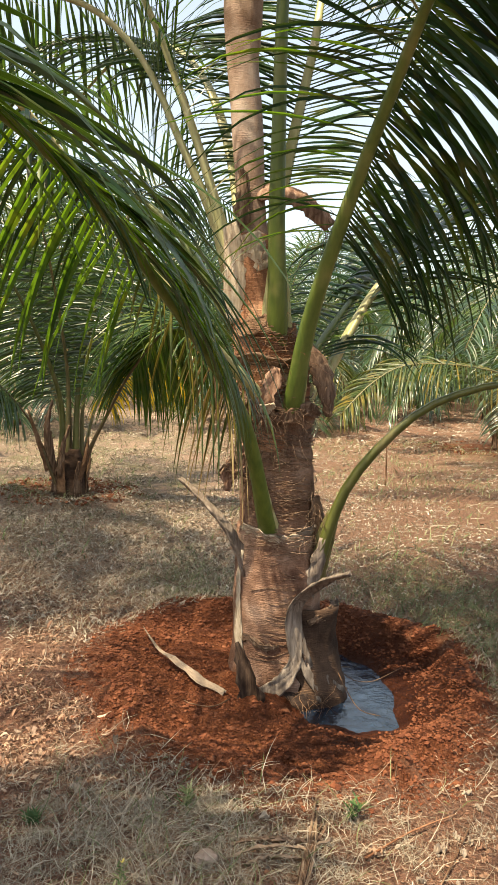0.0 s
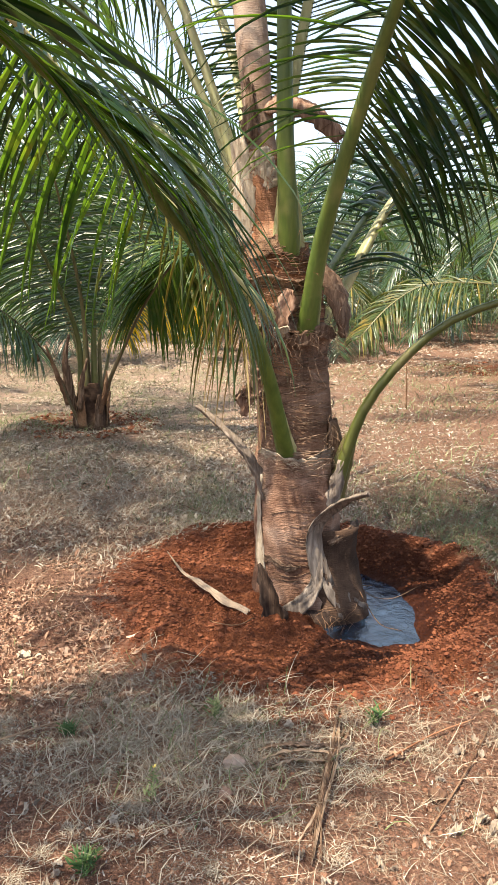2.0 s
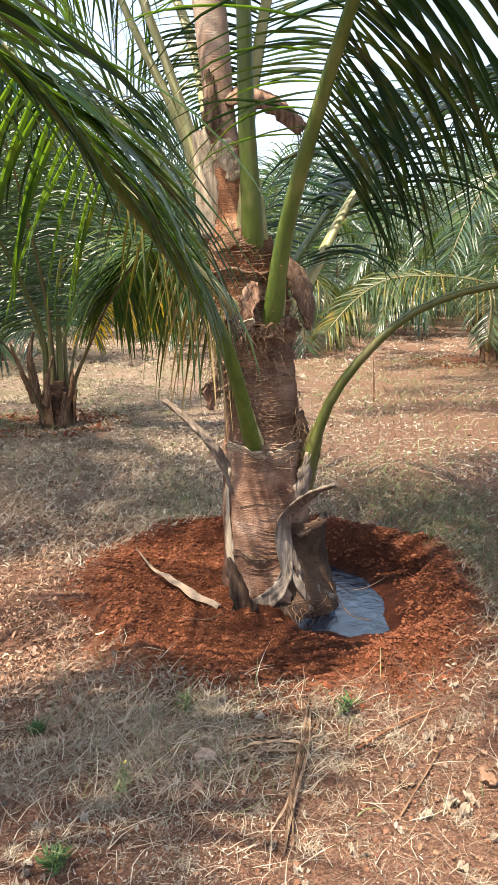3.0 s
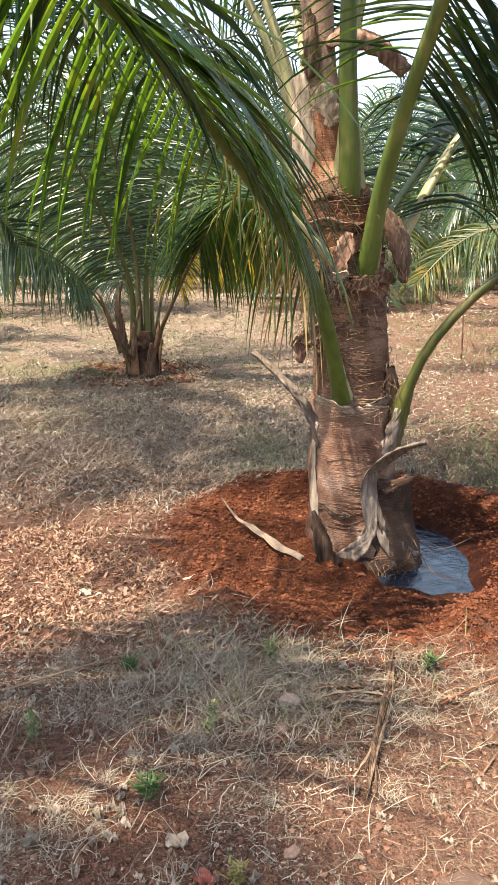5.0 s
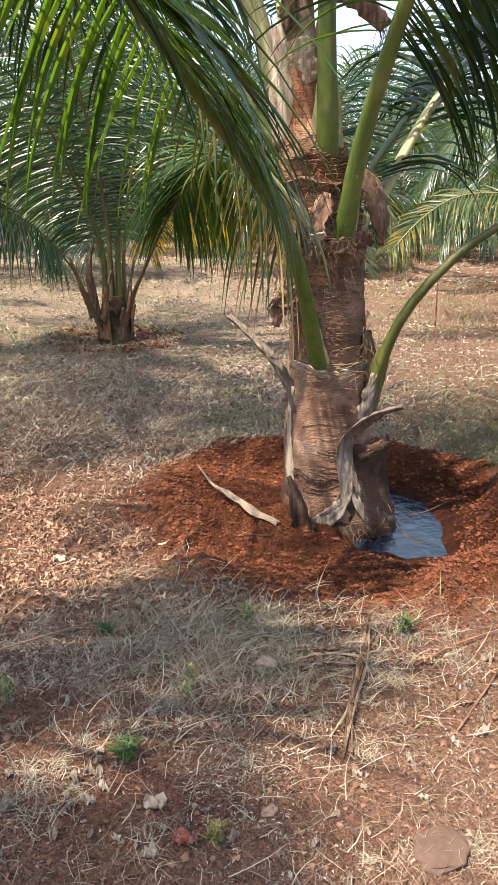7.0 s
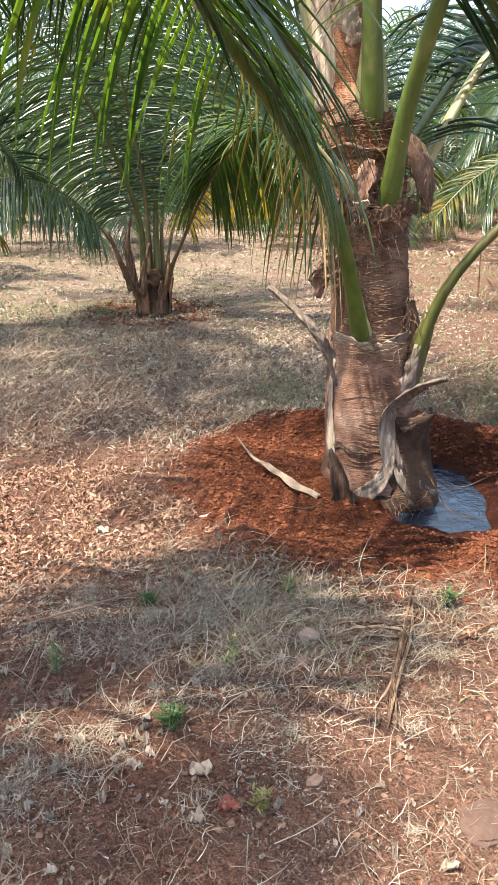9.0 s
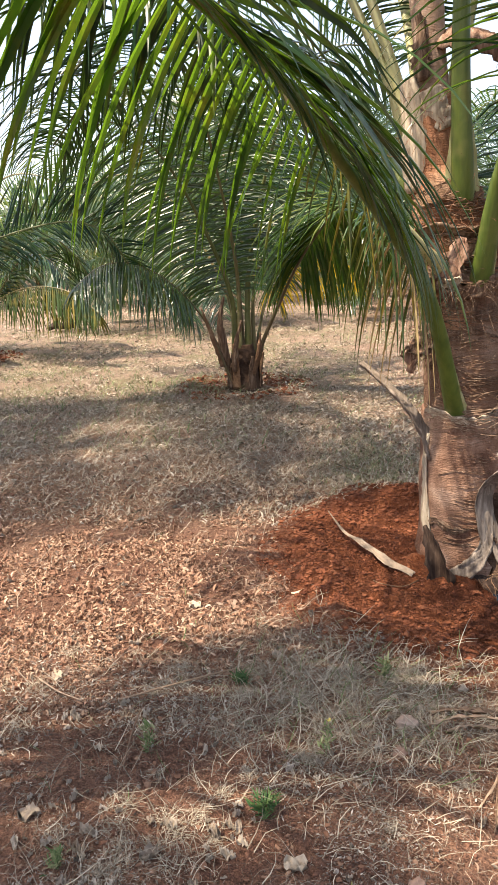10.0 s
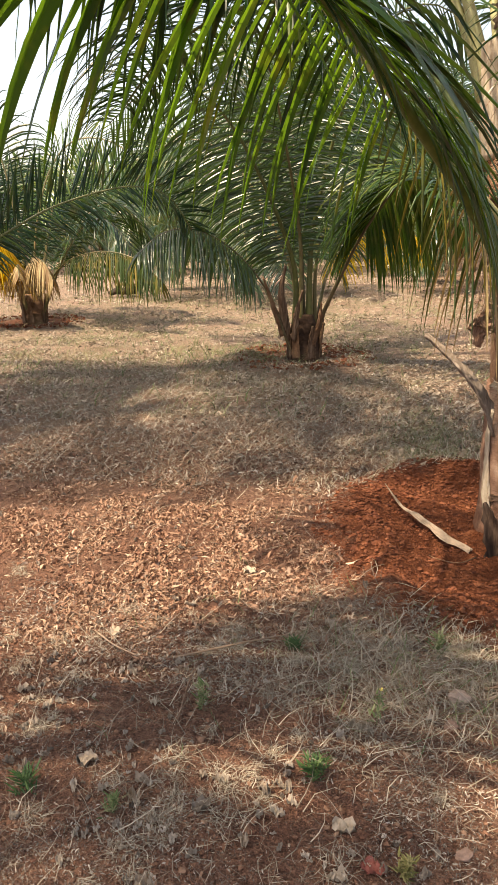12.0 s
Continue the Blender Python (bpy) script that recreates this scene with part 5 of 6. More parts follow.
def litter(name, label, count, area, small, large, material, seed, keep, lie=0.5):
    """Dry leaf fragments, each a narrow strip that has curled and twisted."""
    rng = np.random.default_rng(seed)
    spots = np.array(scatter(rng, count, *area, keep))
    r, q = rng.random((count, 3)), rng.normal(size=(count, 5))
    ln = 2.3 * (small + (large - small) * r[:, 0] ** 2) * np.clip(0.5 + 0.4 * (spots[:, 1] - 1.2), 0.5, 1.0)          # trodden finer by the path
    w = ln * (0.05 + 0.13 * r[:, 1] ** 2)
    tilt, arc, bend, roll, turn = q[:, 0] * 0.35 * lie, q[:, 1] * 1.7, q[:, 2] * 1.3, q[:, 3] * 0.9, q[:, 4] * 1.1
    a = r[:, 2] * 6.283
    p, v = np.zeros((count, 3)), []
    for k, wide in enumerate((0.5, 1.0, 0.85, 0.3)):
        up, side, ro = tilt + arc * (k - 1.5) / 3, a + bend * (k - 1.5) / 3, roll + turn * k / 3
        e = np.column_stack([-np.sin(side) * np.cos(ro), np.cos(side) * np.cos(ro), np.sin(ro)]) * (w * wide)[:, None]
        v += [p - e, p + e]
        p = p + np.column_stack([np.cos(side) * np.cos(up), np.sin(side) * np.cos(up), np.sin(up)]) * (ln / 3)[:, None]
    v = np.stack(v, axis=1)
    floor = np.array([height(x, y) for x, y in spots]) + 0.001 + 0.12 * w - np.minimum(0.0, v[:, :, 2].min(axis=1)) * 0.75
    v += np.column_stack([spots, floor])[:, None, :]
    b = np.arange(count)[:, None, None] * 8
    quads = (b + np.array([(0, 1, 3, 2), (2, 3, 5, 4), (4, 5, 7, 6)])).reshape(-1, 4)
    g = Geo().add(v.reshape(-1, 3), quads.tolist())
    return tagged(new(name, mesh_of(name, g, material, smooth=False)), label, "leaf litter", kind="stuff")


def blob(x, y, cx, cy, rx, ry):
    return math.exp(-((x - cx) / rx) ** 2 - ((y - cy) / ry) ** 2)


def clumped(x, y):
    fine = ripple(x, y, 4.5, 6.0)
    return litter_density(x, y) * (0.35 if y < 1.85 + 0.3 * ripple(x, y, 2.0, 9.0) else 1.0) * min(1.0, max(0.05, 0.45 + 1.9 * fine))


litter("leaf_litter", "dry curled brown leaf flakes scattered over the earth", 52000, (-2.4, 2.6, 0.7, 5.2), 0.005, 0.019, LITTER, 1, clumped, 0.8)
litter("leaf_litter", "golden curled leaf flakes heaped on sunlit earth", 30000, (-3.0, 0.2, 1.9, 4.2), 0.006, 0.021, FLAKE, 8, lambda x, y: clumped(x, y) * min(1.0, 0.03 + 1.3 * blob(x, y, -1.25, 2.85, 1.1, 0.65)), 1.0)
litter("leaf_litter", "grey shreds of withered leaf on shaded earth", 32000, (-2.0, 0.8, 0.8, 2.5), 0.003, 0.012, WITHERED, 10, lambda x, y: out_of_ring(x, y) * min(1.0, max(0.04, 0.35 + 2.0 * ripple(x, y, 3.4, 15.0))) * min(1.0, 0.2 + blob(x, y, -0.6, 1.5, 0.8, 0.6)), 0.9)
litter("leaf_litter", "small dry grey-brown flakes between the palms", 45000, (-4.2, 3.0, 3.6, 7.6), 0.007, 0.022, FAR_LITTER, 9, lambda x, y: out_of_ring(x, y) * min(1.0, 0.35 + max(0.0, 0.6 + ripple(x, y, 2.5, 1.0))) * (1.0 - 0.55 * min(1.0, max(0.0, x - 0.3))), 1.0)
litter("leaf_litter", "dry brown leaf flakes scattered farther off", 50000, (-6.0, 6.0, 5.0, 11.0), 0.01, 0.026, FAR_LITTER, 2, lambda x, y: clumped(x, y) * (1.0 - 0.55 * min(1.0, max(0.0, x - 0.3))))
litter("leaf_litter", "dry leaves lying far off between the palms", 24000, (-13.0, 12.0, 10.8, 24.0), 0.02, 0.05, FAR_LITTER, 3, lambda x, y: 0.8)


def strands(name, label, count, area, keep, lo, hi, width, material, seed, rise=0.02, upright=0.0, category="dry grass"):
    """Thin blades: lying straw or standing grass."""
    rng = np.random.default_rng(seed)
    g = Geo()
    for x, y in scatter(rng, count, *area, keep):
        a = rng.random() * 6.283
        ln = lo + (hi - lo) * rng.random() ** 1.6
        w = width * (0.6 + 0.8 * rng.random())
        p = np.array((x, y, height(x, y) + 0.002))
        d = np.array((math.cos(a), math.sin(a), upright * (0.5 + rng.random()) + rng.random() * rise * 6))
        d /= np.linalg.norm(d)
        verts = []
        bend = rng.normal() * 1.1
        for k in range(4):
            s = np.array((-d[1], d[0], 0.2))
            verts += [p - s * w * (1 - k / 3.6), p + s * w * (1 - k / 3.6)]
            p = p + d * ln / 3
            p[2] = max(p[2], height(p[0], p[1]) + 0.003) if upright == 0 else p[2]
            d = unit(d + np.array((-d[1] * bend * 0.4, d[0] * bend * 0.4, -0.12 - 0.2 * upright)))
        g.add(verts, [(0, 1, 3, 2), (2, 3, 5, 4), (4, 5, 7, 6)])
    return tagged(new(name, mesh_of(name, g, material, smooth=False)), label, category, kind="stuff")


strands("straw", "dry straw lying over the earth", 3600, (-2.2, 2.4, 0.7, 5.0), lambda x, y: out_of_ring(x, y) * (0.05 + 0.05 * (x > -0.2) + 0.75 * blob(x, y, 0.85, 1.6, 0.65, 0.7)), 0.03, 0.12, 0.0007, STRAW, 3)
strands("straw", "dry straw far off", 6000, (-13, 12, 11.8, 24.0), lambda x, y: 0.8, 0.15, 0.5, 0.008, GREY_GRASS, 14, 0.06)
strands("straw", "dry straw farther off", 4500, (-6, 7, 5.0, 12.0), lambda x, y: 0.7, 0.08, 0.3, 0.004, GREY_GRASS, 4, 0.04)
strands("withered_grass", "withered grey-green grass in loose mats", 9000, (-1.6, 2.4, 0.8, 5.5),
        lambda x, y: out_of_ring(x, y) * min(1, 0.03 + blob(x, y, 0.05, 2.05, 0.42, 0.35) + 0.05 * blob(x, y, -0.65, 1.5, 0.65, 0.5) + 0.5 * blob(x, y, 0.1, 4.5, 0.9, 0.5) + 0.5 * blob(x, y, 1.6, 2.7, 0.4, 0.6)), 0.04, 0.16, 0.0014, GREY_GRASS, 5, 0.05, 0.5)
strands("grass", "thin green grass beside the dug ring", 6500, (-1.0, 3.2, 1.6, 6.0),
        lambda x, y: out_of_ring(x, y) * min(1, 0.01 + blob(x, y, 1.75, 4.2, 0.5, 0.7) + 0.8 * blob(x, y, 1.75, 3.2, 0.25, 0.8) + 0.9 * blob(x, y, 0.25, 4.55, 0.3, 0.5) + 0.25 * blob(x, y, 0.1, 2.1, 0.4, 0.3)), 0.04, 0.13, 0.0018, GRASS, 6, 0.05, 1.0, "grass")
strands("withered_grass", "thin withered grass over the shaded earth", 11000, (-4.0, 1.4, 3.6, 7.4), lambda x, y: out_of_ring(x, y) * min(1, 0.1 + blob(x, y, -1.3, 5.2, 2.2, 1.3)), 0.04, 0.13, 0.0022, GREY_GRASS, 15, 0.05, 0.6)
strands("grass", "sparse green grass between the palms", 11000, (-7, 7, 5.0, 13.0), lambda x, y: min(1, 0.1 + max(0, 0.5 * ripple(x, y, 0.7, 2.0)) + blob(x, y, -1.6, 7.4, 0.7, 0.4) + 0.4 * blob(x, y, -3.5, 6.8, 1.2, 0.7)), 0.06, 0.2, 0.004, GRASS, 7, 0.05, 1.0, "grass")


strands("withered_grass", "fine tangled bleached grass matted on the earth", 6000, (-1.7, 2.2, 0.8, 2.9),
        lambda x, y: out_of_ring(x, y) * min(1, 0.04 + max(0.0, 1.6 * ripple(x, y, 3.2, 2.0) + 0.15) * blob(x, y, 0.2, 1.4, 1.6, 0.8) + 0.9 * blob(x, y, -0.1, 2.08, 0.5, 0.22)), 0.02, 0.1, 0.0008, PALE_GRASS, 51, 0.08, 0.25)
strands("dry_roots", "thin dark dry stems and roots on the earth", 3500, (-1.7, 2.2, 0.8, 3.2), lambda x, y: out_of_ring(x, y) * 0.7, 0.02, 0.12, 0.0009, ROCK, 52, 0.06, 0.0)


def lumps(name, label, count, place, lo, hi, material, seed, category):
    """Small irregular clods or pebbles, half sunk."""
    rng = np.random.default_rng(seed)
    base = [(0, 0, 1), (0.89, 0, 0.45), (0.28, 0.85, 0.45), (-0.72, 0.53, 0.45), (-0.72, -0.53, 0.45), (0.28, -0.85, 0.45), (0.72, 0.53, -0.45), (-0.28, 0.85, -0.45), (-0.89, 0, -0.45), (-0.28, -0.85, -0.45), (0.72, -0.53, -0.45), (0, 0, -1)]
    faces = [(0, 1, 2), (0, 2, 3), (0, 3, 4), (0, 4, 5), (0, 5, 1), (1, 6, 2), (2, 6, 7), (2, 7, 3), (3, 7, 8), (3, 8, 4), (4, 8, 9), (4, 9, 5), (5, 9, 10), (5, 10, 1), (1, 10, 6), (11, 7, 6), (11, 8, 7), (11, 9, 8), (11, 10, 9), (11, 6, 10)]
    g = Geo()
    for _ in range(count):
        x, y = place(rng)
        r = lo + (hi - lo) * rng.random() ** 5
        v = np.array(base) * r * (1 + rng.normal(size=(12, 1)) * 0.3) * (1, 0.7 + 0.5 * rng.random(), 0.65)
        a = rng.random() * 6.283
        c, s = math.cos(a), math.sin(a)
        v = np.column_stack([v[:, 0] * c - v[:, 1] * s, v[:, 0] * s + v[:, 1] * c, v[:, 2]]) + (x, y, height(x, y) + r * 0.4)
        g.add(v, faces)
    return tagged(new(name, mesh_of(name, g, material, smooth=False)), label, category, kind="stuff")


def clods(name, label, count, place, lo, hi, material, seed, category):
    """Rough crumbling clods, no two alike."""
    rng = np.random.default_rng(seed)
    bm = bmesh.new()
    bmesh.ops.create_icosphere(bm, subdivisions=2, radius=1)
    base = np.array([v.co[:] for v in bm.verts])
    faces = [tuple(v.index for v in f.verts) for f in bm.faces]
    bm.free()
    g = Geo()
    for _ in range(count):
        x, y = place(rng)
        r = lo + (hi - lo) * rng.random() ** 3
        d = unit(rng.normal(size=3))
        k = 1 + 0.35 * np.sign(base @ d)[:, None] * np.abs(base @ unit(rng.normal(size=3)))[:, None] + rng.normal(size=(len(base), 1)) * 0.2
        v = base * r * k * (1, 0.7 + 0.5 * rng.random(), 0.6) + (x, y, height(x, y) + r * 0.3)
        g.add(v, faces)
    return tagged(new(name, mesh_of(name, g, material, smooth=False)), label, category, kind="stuff")


def in_ring(rng):
    while True:
        a, r = rng.random() * 6.283, 0.25 + 0.78 * rng.random() ** 0.6
        x, y = BASIN[0] + r * math.cos(a), BASIN[1] + r * math.sin(a) / (FRONT if a > math.pi else 1.0)
        if height(x, y) > -0.095:
            return x, y


def on_rim(rng):
    a, r = rng.random() * 6.283, 0.82 + 0.1 * rng.normal()
    return BASIN[0] + r * math.cos(a), BASIN[1] + r * math.sin(a) / (FRONT if a > math.pi else 1.0)


lumps("soil_clods", "crumbs and clods of turned red soil", 30000, in_ring, 0.002, 0.0075, CLOD, 11, "soil")
clods("soil_clods", "broken lumps of red soil thrown up in the ring", 1500, in_ring, 0.003, 0.0145, CLOD, 14, "soil")
clods("soil_clods", "rough lumps of turned soil on the rim of the ring", 5200, on_rim, 0.0025, 0.011, CLOD, 13, "soil")
def on_earth(rng):
    while True:
        x, y = -2.2 + 4.6 * rng.random(), 0.8 + 4.0 * rng.random() ** 1.5
        if out_of_ring(x, y) > rng.random():
            return x, y


def on_sunny_earth(rng):
    while True:
        x, y = -2.4 + 2.6 * rng.random(), 1.7 + 2.0 * rng.random()
        if out_of_ring(x, y) * blob(x, y, -1.0, 2.75, 0.9, 0.5) > rng.random():
            return x, y


clods("soil_clods", "crumbling clods of dry reddish soil on bare earth", 420, on_sunny_earth, 0.003, 0.014, GRIT, 15, "soil")
lumps("grit", "small crumbs of earth and pebbles", 15000, on_earth, 0.002, 0.010, GRIT, 12, "grit")
for k, (px, py, pr) in enumerate(RINGS):
    def near(r, px=px, py=py, pr=pr):
        a, d = r.random() * 6.283, pr * (0.5 + 0.7 * r.random())
        return px + d * math.cos(a), py + d * math.sin(a)
    lumps("soil_clods", "red soil turned up round a palm", 1500, near, 0.005, 0.026, CLOD, 20 + k, "soil")


def stone(x, y, r, label, seed, material=STONE, flat=0.6):
    rng = np.random.default_rng(seed)
    bm = bmesh.new()
    bmesh.ops.create_icosphere(bm, subdivisions=3, radius=1)
    off = Vector(rng.random(3) * 50)
    for v in bm.verts:
        k = 1 + 0.35 * noise.noise(v.co * 1.3 + off) + 0.12 * noise.noise(v.co * 3.5 + off)
        v.co = Vector((v.co.x * r * k, v.co.y * r * 0.75 * k, v.co.z * r * flat * k))
    me = bpy.data.meshes.new("stone")
    bm.to_mesh(me)
    bm.free()
    me.materials.append(material)
    ob = tagged(new("stone", me), label, "stone", "stones on the earth")
    ob.matrix_world = pose(x, y, height(x, y) + r * flat * 0.45, 0, 0, rng.random() * 360)
    return ob


stone(0.149, 1.96, 0.035, "small pinkish stone on the earth", 1)
stone(0.114, 1.825, 0.024, "small pale grey stone on the earth", 2)
stone(0.096, 1.36, 0.02, "small pinkish pebble on the earth", 3)
stone(0.475, 1.235, 0.075, "flat reddish-brown stone half sunk in earth", 4, ROCK, 0.22)


def weed(x, y, tall, spread, count, label, seed, material=WEED, flower=False):
    rng = np.random.default_rng(seed)
    z = height(x, y)
    w = root("weed", (x, y, z), label, "weed", "weeds on the earth")
    g, st = Geo(), Geo()
    tube(st, np.array([(x, y, z - 0.01), (x + 0.004, y, z + tall * 0.5), (x + 0.01, y, z + tall)]), 0.0016, 0.0016, 5, (0, 1, 0))
    part("stem", st, material, w, "", (x, y, z))
    for k in range(count * 2):
        h = tall * rng.random()
        bx, by = x + rng.normal() * spread * 0.22, y + rng.normal() * spread * 0.22
        a = rng.random() * 6.283
        blade(g, (bx + 0.01 * h / tall, by, z + h), (math.cos(a), math.sin(a), 0.6 + 0.5 * rng.random()), (-math.sin(a), math.cos(a), 0), spread * (0.4 + 0.5 * rng.random()), 0.004 + 0.003 * rng.random(), 0.9, 4, 0.2)
    part("leaves", g, material, w, "", (x, y, z))
    if flower:
        f = Geo()
        for k in range(9):
            a = rng.random() * 6.283
            blade(f, (x + 0.01, y, z + tall), (math.cos(a), math.sin(a), 1), (-math.sin(a), math.cos(a), 0), 0.01, 0.006, 0.3, 3, 0.2)
        part("flower", f, FLOWER, w, "small yellow flower head", (x, y, z))
    return w


weed(-0.263, 1.565, 0.05, 0.06, 46, "small dark green weed on the earth", 1)
weed(-0.618, 1.80, 0.09, 0.04, 40, "small upright bright green weed", 2, GRASS)
weed(-0.10, 1.80, 0.12, 0.03, 26, "thin weed with a yellow flower head", 3, GRASS, True)
weed(0.62, 2.08, 0.05, 0.05, 34, "small green weed beside the straw", 4)
weed(0.10, 2.2, 0.07, 0.05, 36, "small green weed at the edge of the ring", 5, GRASS)
weed(-1.0, 1.42, 0.06, 0.05, 40, "small dark green weed on bare earth", 6)
weed(-0.75, 1.38, 0.05, 0.04, 26, "small yellow-green weed on bare earth", 7, GRASS)
weed(-0.38, 2.15, 0.03, 0.05, 40, "low green weed in withered grass", 8)


weed(-0.039, 1.286, 0.05, 0.035, 60, "small tuft of yellowish grass", 9, YELLOW_GRASS)


def lying_leaf(x, y, n, label, seed, material=PALE_LEAF):
    rng = np.random.default_rng(seed)
    g = Geo()
    a = rng.random() * 6.283
    c, s = math.cos(a), math.sin(a)
    m = 9
    top = []
    for i in range(m):
        for j in range(m):
            p, q = -1 + 2 * i / (m - 1), -1 + 2 * j / (m - 1)
            w = math.sqrt(max(0.05, 1 - p * p))
            X, Y = p * n * (0.5 + 0.06 * rng.normal()), q * n * (0.36 + 0.05 * rng.normal()) * w
            Z = n * (0.12 + 0.16 * q * q + 0.1 * p * p * (1 if seed % 2 else -0.6) + 0.14 * math.sin(p * 5 + seed) * math.cos(q * 4 + seed * 2)) + 0.1 * n * rng.normal()
            top.append((x + X * c - Y * s, y + X * s + Y * c, height(x, y) + max(0.002, Z)))
    low = [(a_, b_, c_ - 0.0015) for a_, b_, c_ in top]
    k = m * m
    faces = []
    for i in range(m - 1):
        for j in range(m - 1):
            q = i * m + j
            faces += [(q, q + 1, q + m + 1, q + m), (k + q, k + q + m, k + q + m + 1, k + q + 1)]
    g.add(top + low, faces)
    return tagged(new("dry_leaf", mesh_of("dry_leaf", g, material)), label, "dry leaf", "single dry leaves")


RED_LEAF = litter_material("reddish_leaf", [(0.0, (0.28, 0.08, 0.062)), (1.0, (0.36, 0.14, 0.11))])
lying_leaf(-0.107, 1.293, 0.055, "reddish withered leaf on the earth", 10, RED_LEAF)
lying_leaf(-0.177, 1.40, 0.055, "bleached curled dry leaf on the earth", 1)
lying_leaf(-1.025, 2.178, 0.05, "pale flat dry leaf on sunlit earth", 2)
lying_leaf(-0.876, 1.537, 0.055, "greyish crumpled dry leaf on the earth", 3, WITHERED)
lying_leaf(-0.625, 2.695, 0.06, "pale curled dry leaf on the earth", 4)
lying_leaf(0.95, 1.72, 0.06, "tan curled dry leaf among straw", 5, LITTER)
lying_leaf(0.72, 1.75, 0.06, "brownish curled dry leaf among straw", 6, LITTER)
lying_leaf(-0.53, 1.42, 0.05, "grey crumpled dry leaf on the earth", 7, WITHERED)
lying_leaf(0.02, 4.35, 0.1, "pale dry leaf base lying behind the palm", 8)
lying_leaf(0.66, 1.95, 0.05, "tan curled dry leaf beside the straw", 9, LITTER)



def crumpled(name, label, count, keep, area, lo, hi, material, seed):
    """Larger withered leaves, folded and torn."""
    rng = np.random.default_rng(seed)
    g = Geo()
    m = 8
    for x, y in scatter(rng, count, *area, keep):
        n = lo + (hi - lo) * rng.random() ** 1.5
        a, f = rng.random() * 6.283, rng.normal(size=3) * 0.35
        c, s_ = math.cos(a), math.sin(a)
        v = []
        for i in range(m):
            for j in range(m):
                p_, q_ = -1 + 2 * i / (m - 1), -1 + 2 * j / (m - 1)
                w = 0.3 + 0.7 * math.sqrt(max(0.0, 1 - p_ * p_ * 0.9))
                X, Y = p_ * 0.45 + rng.normal() * 0.055, q_ * 0.3 * w * (1 - 0.5 * abs(f[1])) + rng.normal() * 0.045
                Z = 0.2 + f[0] * X + abs(Y) * (0.9 + f[1]) + 0.24 * math.sin(X * 11 + f[2] * 9) * math.cos(Y * 13 + f[0] * 9) + 0.14 * rng.normal()
                v.append((x + n * (X * c - Y * s_), y + n * (X * s_ + Y * c), height(x, y) + n * max(0.01, Z)))
        g.add(v, [(i * m + j, i * m + j + 1, (i + 1) * m + j + 1, (i + 1) * m + j) for i in range(m - 1) for j in range(m - 1)])
    return tagged(new(name, mesh_of(name, g, material, smooth=False)), label, "leaf litter", kind="stuff")


crumpled("withered_leaves", "grey crumpled withered leaves lying in the shade", 700, lambda x, y: out_of_ring(x, y) * min(1, 0.05 + max(0.0, ripple(x, y, 5.0, 3.0) * 2.5) * blob(x, y, -0.6, 1.4, 0.7, 0.45) + 0.4 * blob(x, y, -1.2, 1.7, 0.4, 0.3)), (-2.0, 2.2, 0.8, 4.5), 0.012, 0.032, WITHERED, 31)
crumpled("withered_leaves", "tan crumpled dry leaves lying in the sun", 1300, lambda x, y: out_of_ring(x, y) * min(1, 0.03 + max(0.0, 0.1 + 2.2 * ripple(x, y, 4.0, 6.0)) * blob(x, y, -1.2, 2.7, 1.1, 0.6) + 0.5 * blob(x, y, 0.9, 1.6, 0.3, 0.4)), (-2.8, 2.2, 0.8, 5.0), 0.008, 0.024, FLAKE, 32)


crumpled("withered_leaves", "bleached crumpled dry leaves among the straw", 70, lambda x, y: out_of_ring(x, y) * min(1, 0.05 + blob(x, y, 1.0, 1.75, 0.35, 0.35) + 0.3 * blob(x, y, -0.5, 1.4, 0.6, 0.4)), (-1.4, 1.8, 1.0, 2.4), 0.025, 0.05, PALE_LEAF, 33)


def dead_weeds(name, label, count, keep, area, material, seed, size=(0.03, 0.08), stems=60):
    """Withered weeds fallen into loose tangles of thin stems."""
    rng = np.random.default_rng(seed)
    g = Geo()
    for x, y in scatter(rng, count, *area, keep):
        n = size[0] + (size[1] - size[0]) * rng.random()
        lean = rng.normal(size=2) * 0.6
        for _ in range(stems):
            a = rng.random() * 6.283
            d = unit((math.cos(a) + lean[0], math.sin(a) + lean[1], 0.25 + 0.7 * rng.random()))
            p = np.array((x + rng.normal() * n * 0.35, y + rng.normal() * n * 0.35, 0.0))
            p[2] = height(p[0], p[1])
            w = 0.0005 + 0.0008 * rng.random()
            bend = rng.normal(size=3) * 0.9
            verts = []
            for k in range(5):
                side = unit((-d[1], d[0], 0.3 * rng.normal()))
                verts += [p - side * w * (1 - k / 5), p + side * w * (1 - k / 5)]
                p = p + d * n * (0.6 + 0.5 * rng.random()) / 4
                d = unit(d + bend * 0.35 + np.array((0, 0, -0.42)))
                p[2] = max(p[2], height(p[0], p[1]) + 0.003)
            g.add(verts, [(2 * k, 2 * k + 1, 2 * k + 3, 2 * k + 2) for k in range(4)])
    return tagged(new(name, mesh_of(name, g, material, smooth=False)), label, "dry grass", kind="stuff")


dead_weeds("withered_weeds", "grey withered weeds lying in loose tangles", 150, lambda x, y: out_of_ring(x, y) * min(1, 0.06 + blob(x, y, 0.0, 2.1, 0.45, 0.25) + max(0.0, 2.2 * ripple(x, y, 2.6, 12.0) - 0.1) * blob(x, y, -0.7, 1.5, 0.75, 0.45)), (-1.7, 1.2, 0.9, 2.6), GREY_GRASS, 61)
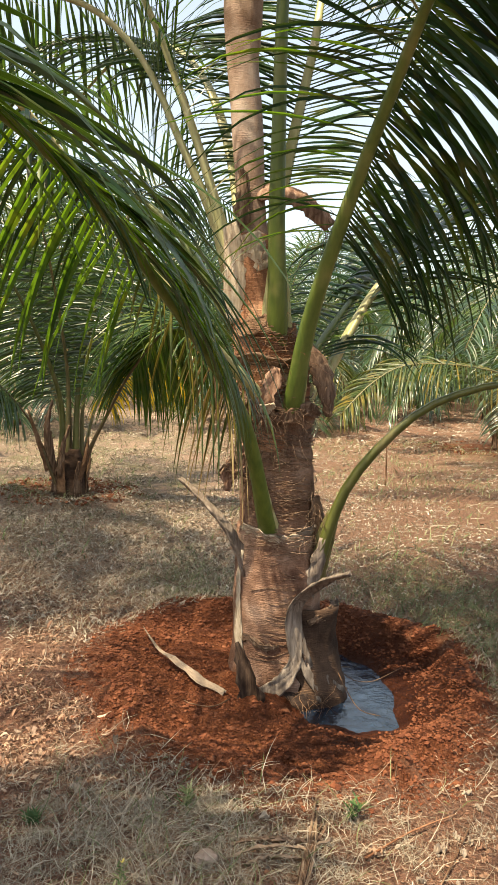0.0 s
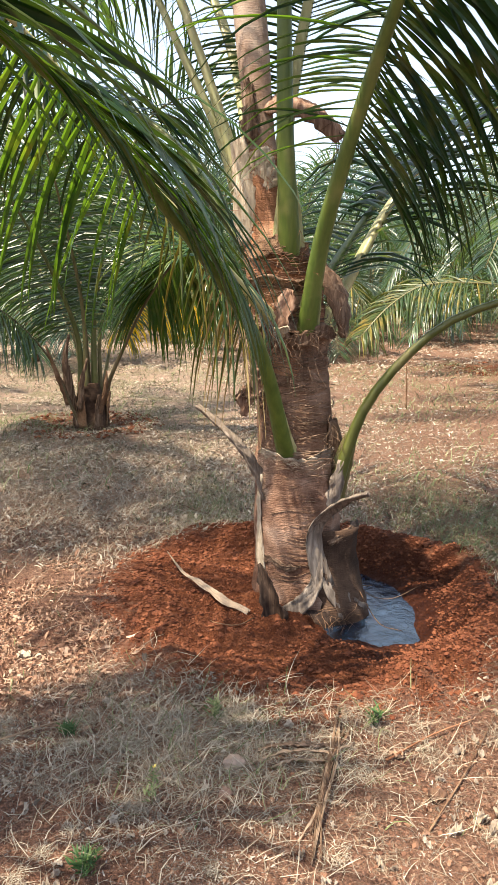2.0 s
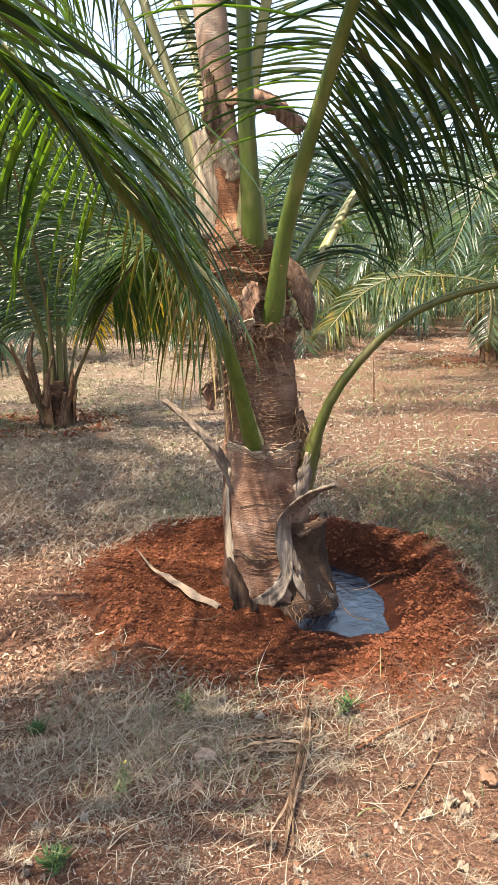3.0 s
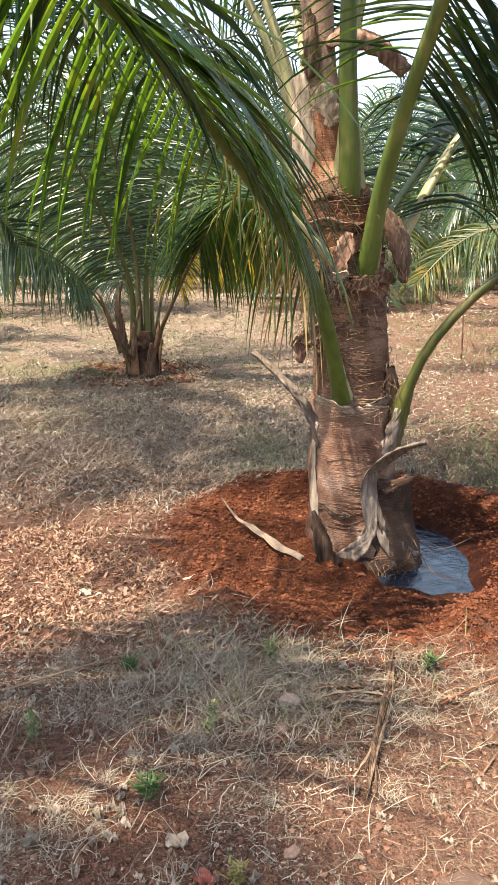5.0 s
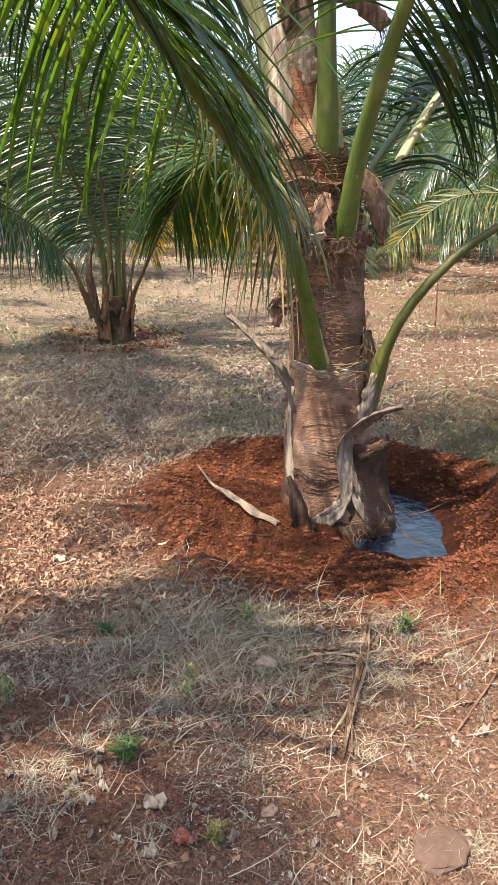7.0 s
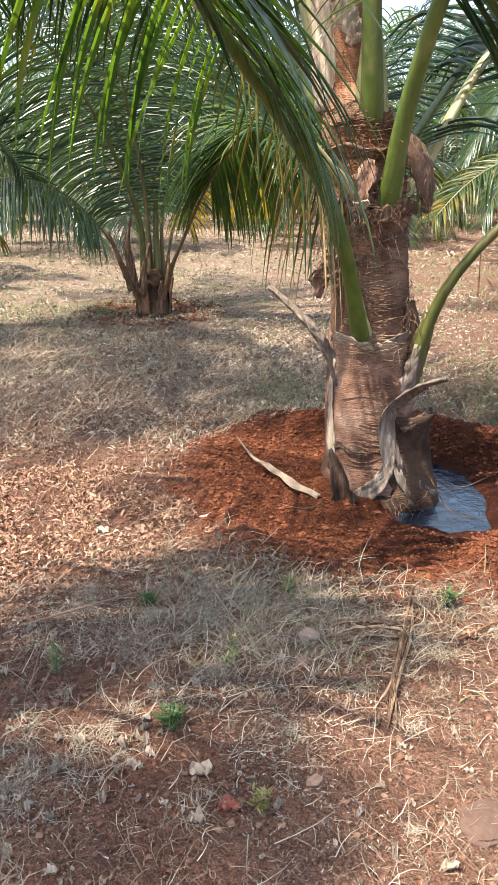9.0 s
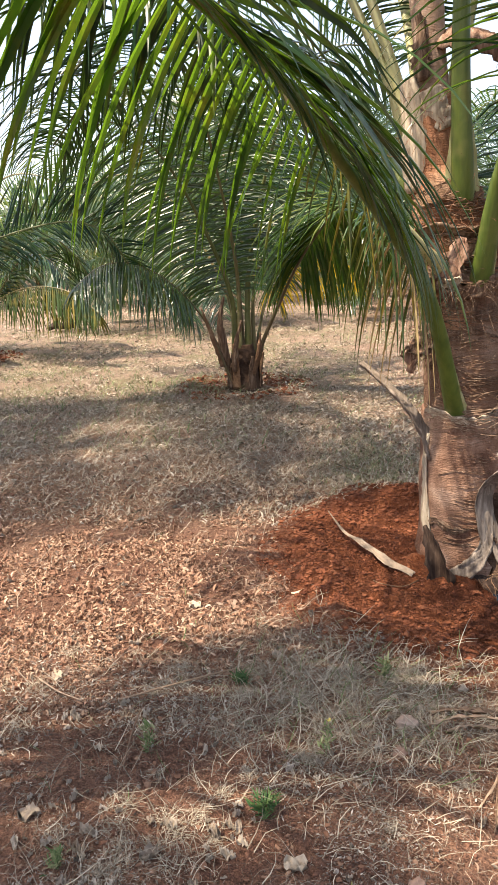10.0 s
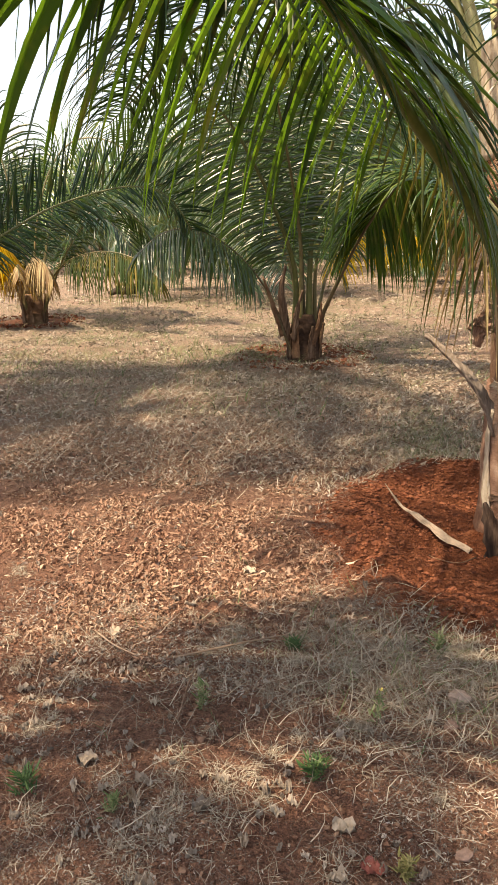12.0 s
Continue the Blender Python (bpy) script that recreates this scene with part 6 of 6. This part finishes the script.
dead_weeds("withered_weeds", "bleached withered weeds lying in loose tangles", 60, lambda x, y: out_of_ring(x, y) * min(1, 0.03 + blob(x, y, 0.25, 2.1, 0.45, 0.25) + 0.5 * blob(x, y, 0.9, 1.5, 0.6, 0.5)), (-1.5, 1.8, 0.9, 2.6), PALE_GRASS, 62, (0.04, 0.1), 22)

# the pale fallen leaflet in the ring
g = Geo()
plate(g, [(0.31, 3.05, height(0.31, 3.05) + 0.012), (0.22, 3.15, 0.04 + height(0.22, 3.15)), (0.11, 3.28, 0.055 + height(0.11, 3.28)), (0.02, 3.43, 0.055 + height(0.02, 3.43)), (-0.06, 3.58, 0.07 + height(-0.06, 3.58))], [0.014, 0.024, 0.016, 0.006, 0.002], (0, -0.4, 1), 0.004, 0.2, 0, 3)
tagged(new("dry_leaflet", mesh_of("dry_leaflet", g, PALE_LEAF)), "bleached dry palm leaflet lying on the turned soil", "dry leaf")


def stick(pts, r, label, material, name="twig", category="twig"):
    g = tube(Geo(), spline(pts, 12), np.linspace(r, r * 0.5, 12), np.linspace(r, r * 0.5, 12), 6, (0.1, 0.2, 1), rough=0.08)
    return tagged(new(name, mesh_of(name, g, material)), label, category, "twigs on the earth")


def low(x, y, up=0.008):
    return (x, y, height(x, y) + up)


stick([low(0.33, 3.02), low(0.25, 2.96), low(0.16, 2.97), low(0.13, 3.03)], 0.0035, "bent dry twig on the turned soil", HUSK)
stick([low(-0.76, 2.02, 0.014), low(-0.55, 2.13, 0.025), low(-0.375, 2.245, 0.014)], 0.0042, "pale dry twig on the earth", STRAW)
stick([low(-0.673, 1.724, 0.01), low(-0.675, 1.87, 0.03), low(-0.672, 2.01, 0.03)], 0.0038, "pale dry twig leaning on another", STRAW)
stick([low(-1.077, 2.147, 0.012), low(-0.98, 2.06, 0.02), low(-0.883, 2.014, 0.012)], 0.0035, "thin dry twig on sunlit earth", STRAW)
stick([low(0.65, 1.62), low(0.85, 1.85, 0.014), low(1.05, 2.1, 0.016)], 0.0035, "reddish dry twig among straw", HUSK)
stick([low(0.62, 1.92, 0.012), low(0.8, 2.02, 0.018), low(0.98, 2.1, 0.012)], 0.004, "thin reddish twig among straw", RUST)
stick([(2.78, 8.38, -0.02), (2.77, 8.37, 0.25), (2.75, 8.36, 0.55)], 0.012, "thin dry stick standing in the earth", HUSK, "stick", "stick")
stick([(0.84, 3.22, 0.06), (0.88, 3.14, -0.03), (0.93, 3.04, -0.1), (1.02, 3.0, -0.115)], 0.003, "dry fibre hanging from the trunk into the pool", HUSK)
stick([(0.86, 3.3, 0.02), (0.95, 3.3, -0.07), (1.08, 3.34, -0.11), (1.24, 3.38, -0.06)], 0.0025, "thin pale fibre lying across the pool", STRAW)
stick([(0.86, 3.42, -0.03), (0.93, 3.5, -0.1), (1.02, 3.52, -0.115)], 0.004, "dark dry fibre trailing in the pool", HUSK)
stick([low(-0.05, 4.75), low(0.12, 4.5, 0.02), low(0.25, 4.3, 0.03)], 0.006, "dark dry twig on the earth", HUSK)

g = tube(Geo(), spline([(-5.12, 13.4, 0.06), (-4.98, 13.42, 0.11), (-4.82, 13.44, 0.1), (-4.62, 13.47, 0.13)], 14), np.linspace(0.05, 0.085, 14), np.linspace(0.05, 0.08, 14), 9, (0, 0.2, 1), rough=0.1, seed=3)
tagged(new("log", mesh_of("log", g, ROTTEN)), "short dark log lying on the ground between palms", "log")

# bundle of dry straw
rng = np.random.default_rng(77)
bundle = root("straw_bundle", (0.42, 1.8, 0.0), "torn strip of dry palm leaf lying in strands", "dry leaf")
for k in range(8):
    o = rng.normal() * 0.011
    e = rng.normal() * 0.022
    pts = [low(0.325 + e + 0.01 * rng.normal(), 1.50 + 0.14 * rng.random(), 0.01), low(0.37 + o * 0.7, 1.72, 0.02 + 0.01 * rng.random()), low(0.45 + o, 1.93, 0.025), low(0.52 + e * 1.2, 2.08 + 0.05 * rng.normal(), 0.012)]
    gg = plate(Geo(), pts, [0.0012, 0.004, 0.0045, 0.002], (0.1, 0.1, 1), 0.002, 0.3, 0, k)
    part("strand", gg, STRAW, bundle, "", (0.42, 1.8, 0.0))
for k in range(4):
    y = 1.9 + 0.11 * rng.random()
    gg = plate(Geo(), [low(0.2 + 0.08 * rng.normal(), y + 0.05 * rng.normal(), 0.012), low(0.32, y + 0.005, 0.03), low(0.46, y, 0.02)], [0.0012, 0.003, 0.0012], (0, 0, 1), 0.002, 0.3, 0, 40 + k)
    part("strand", gg, STRAW, bundle, "", (0.42, 1.8, 0.0))
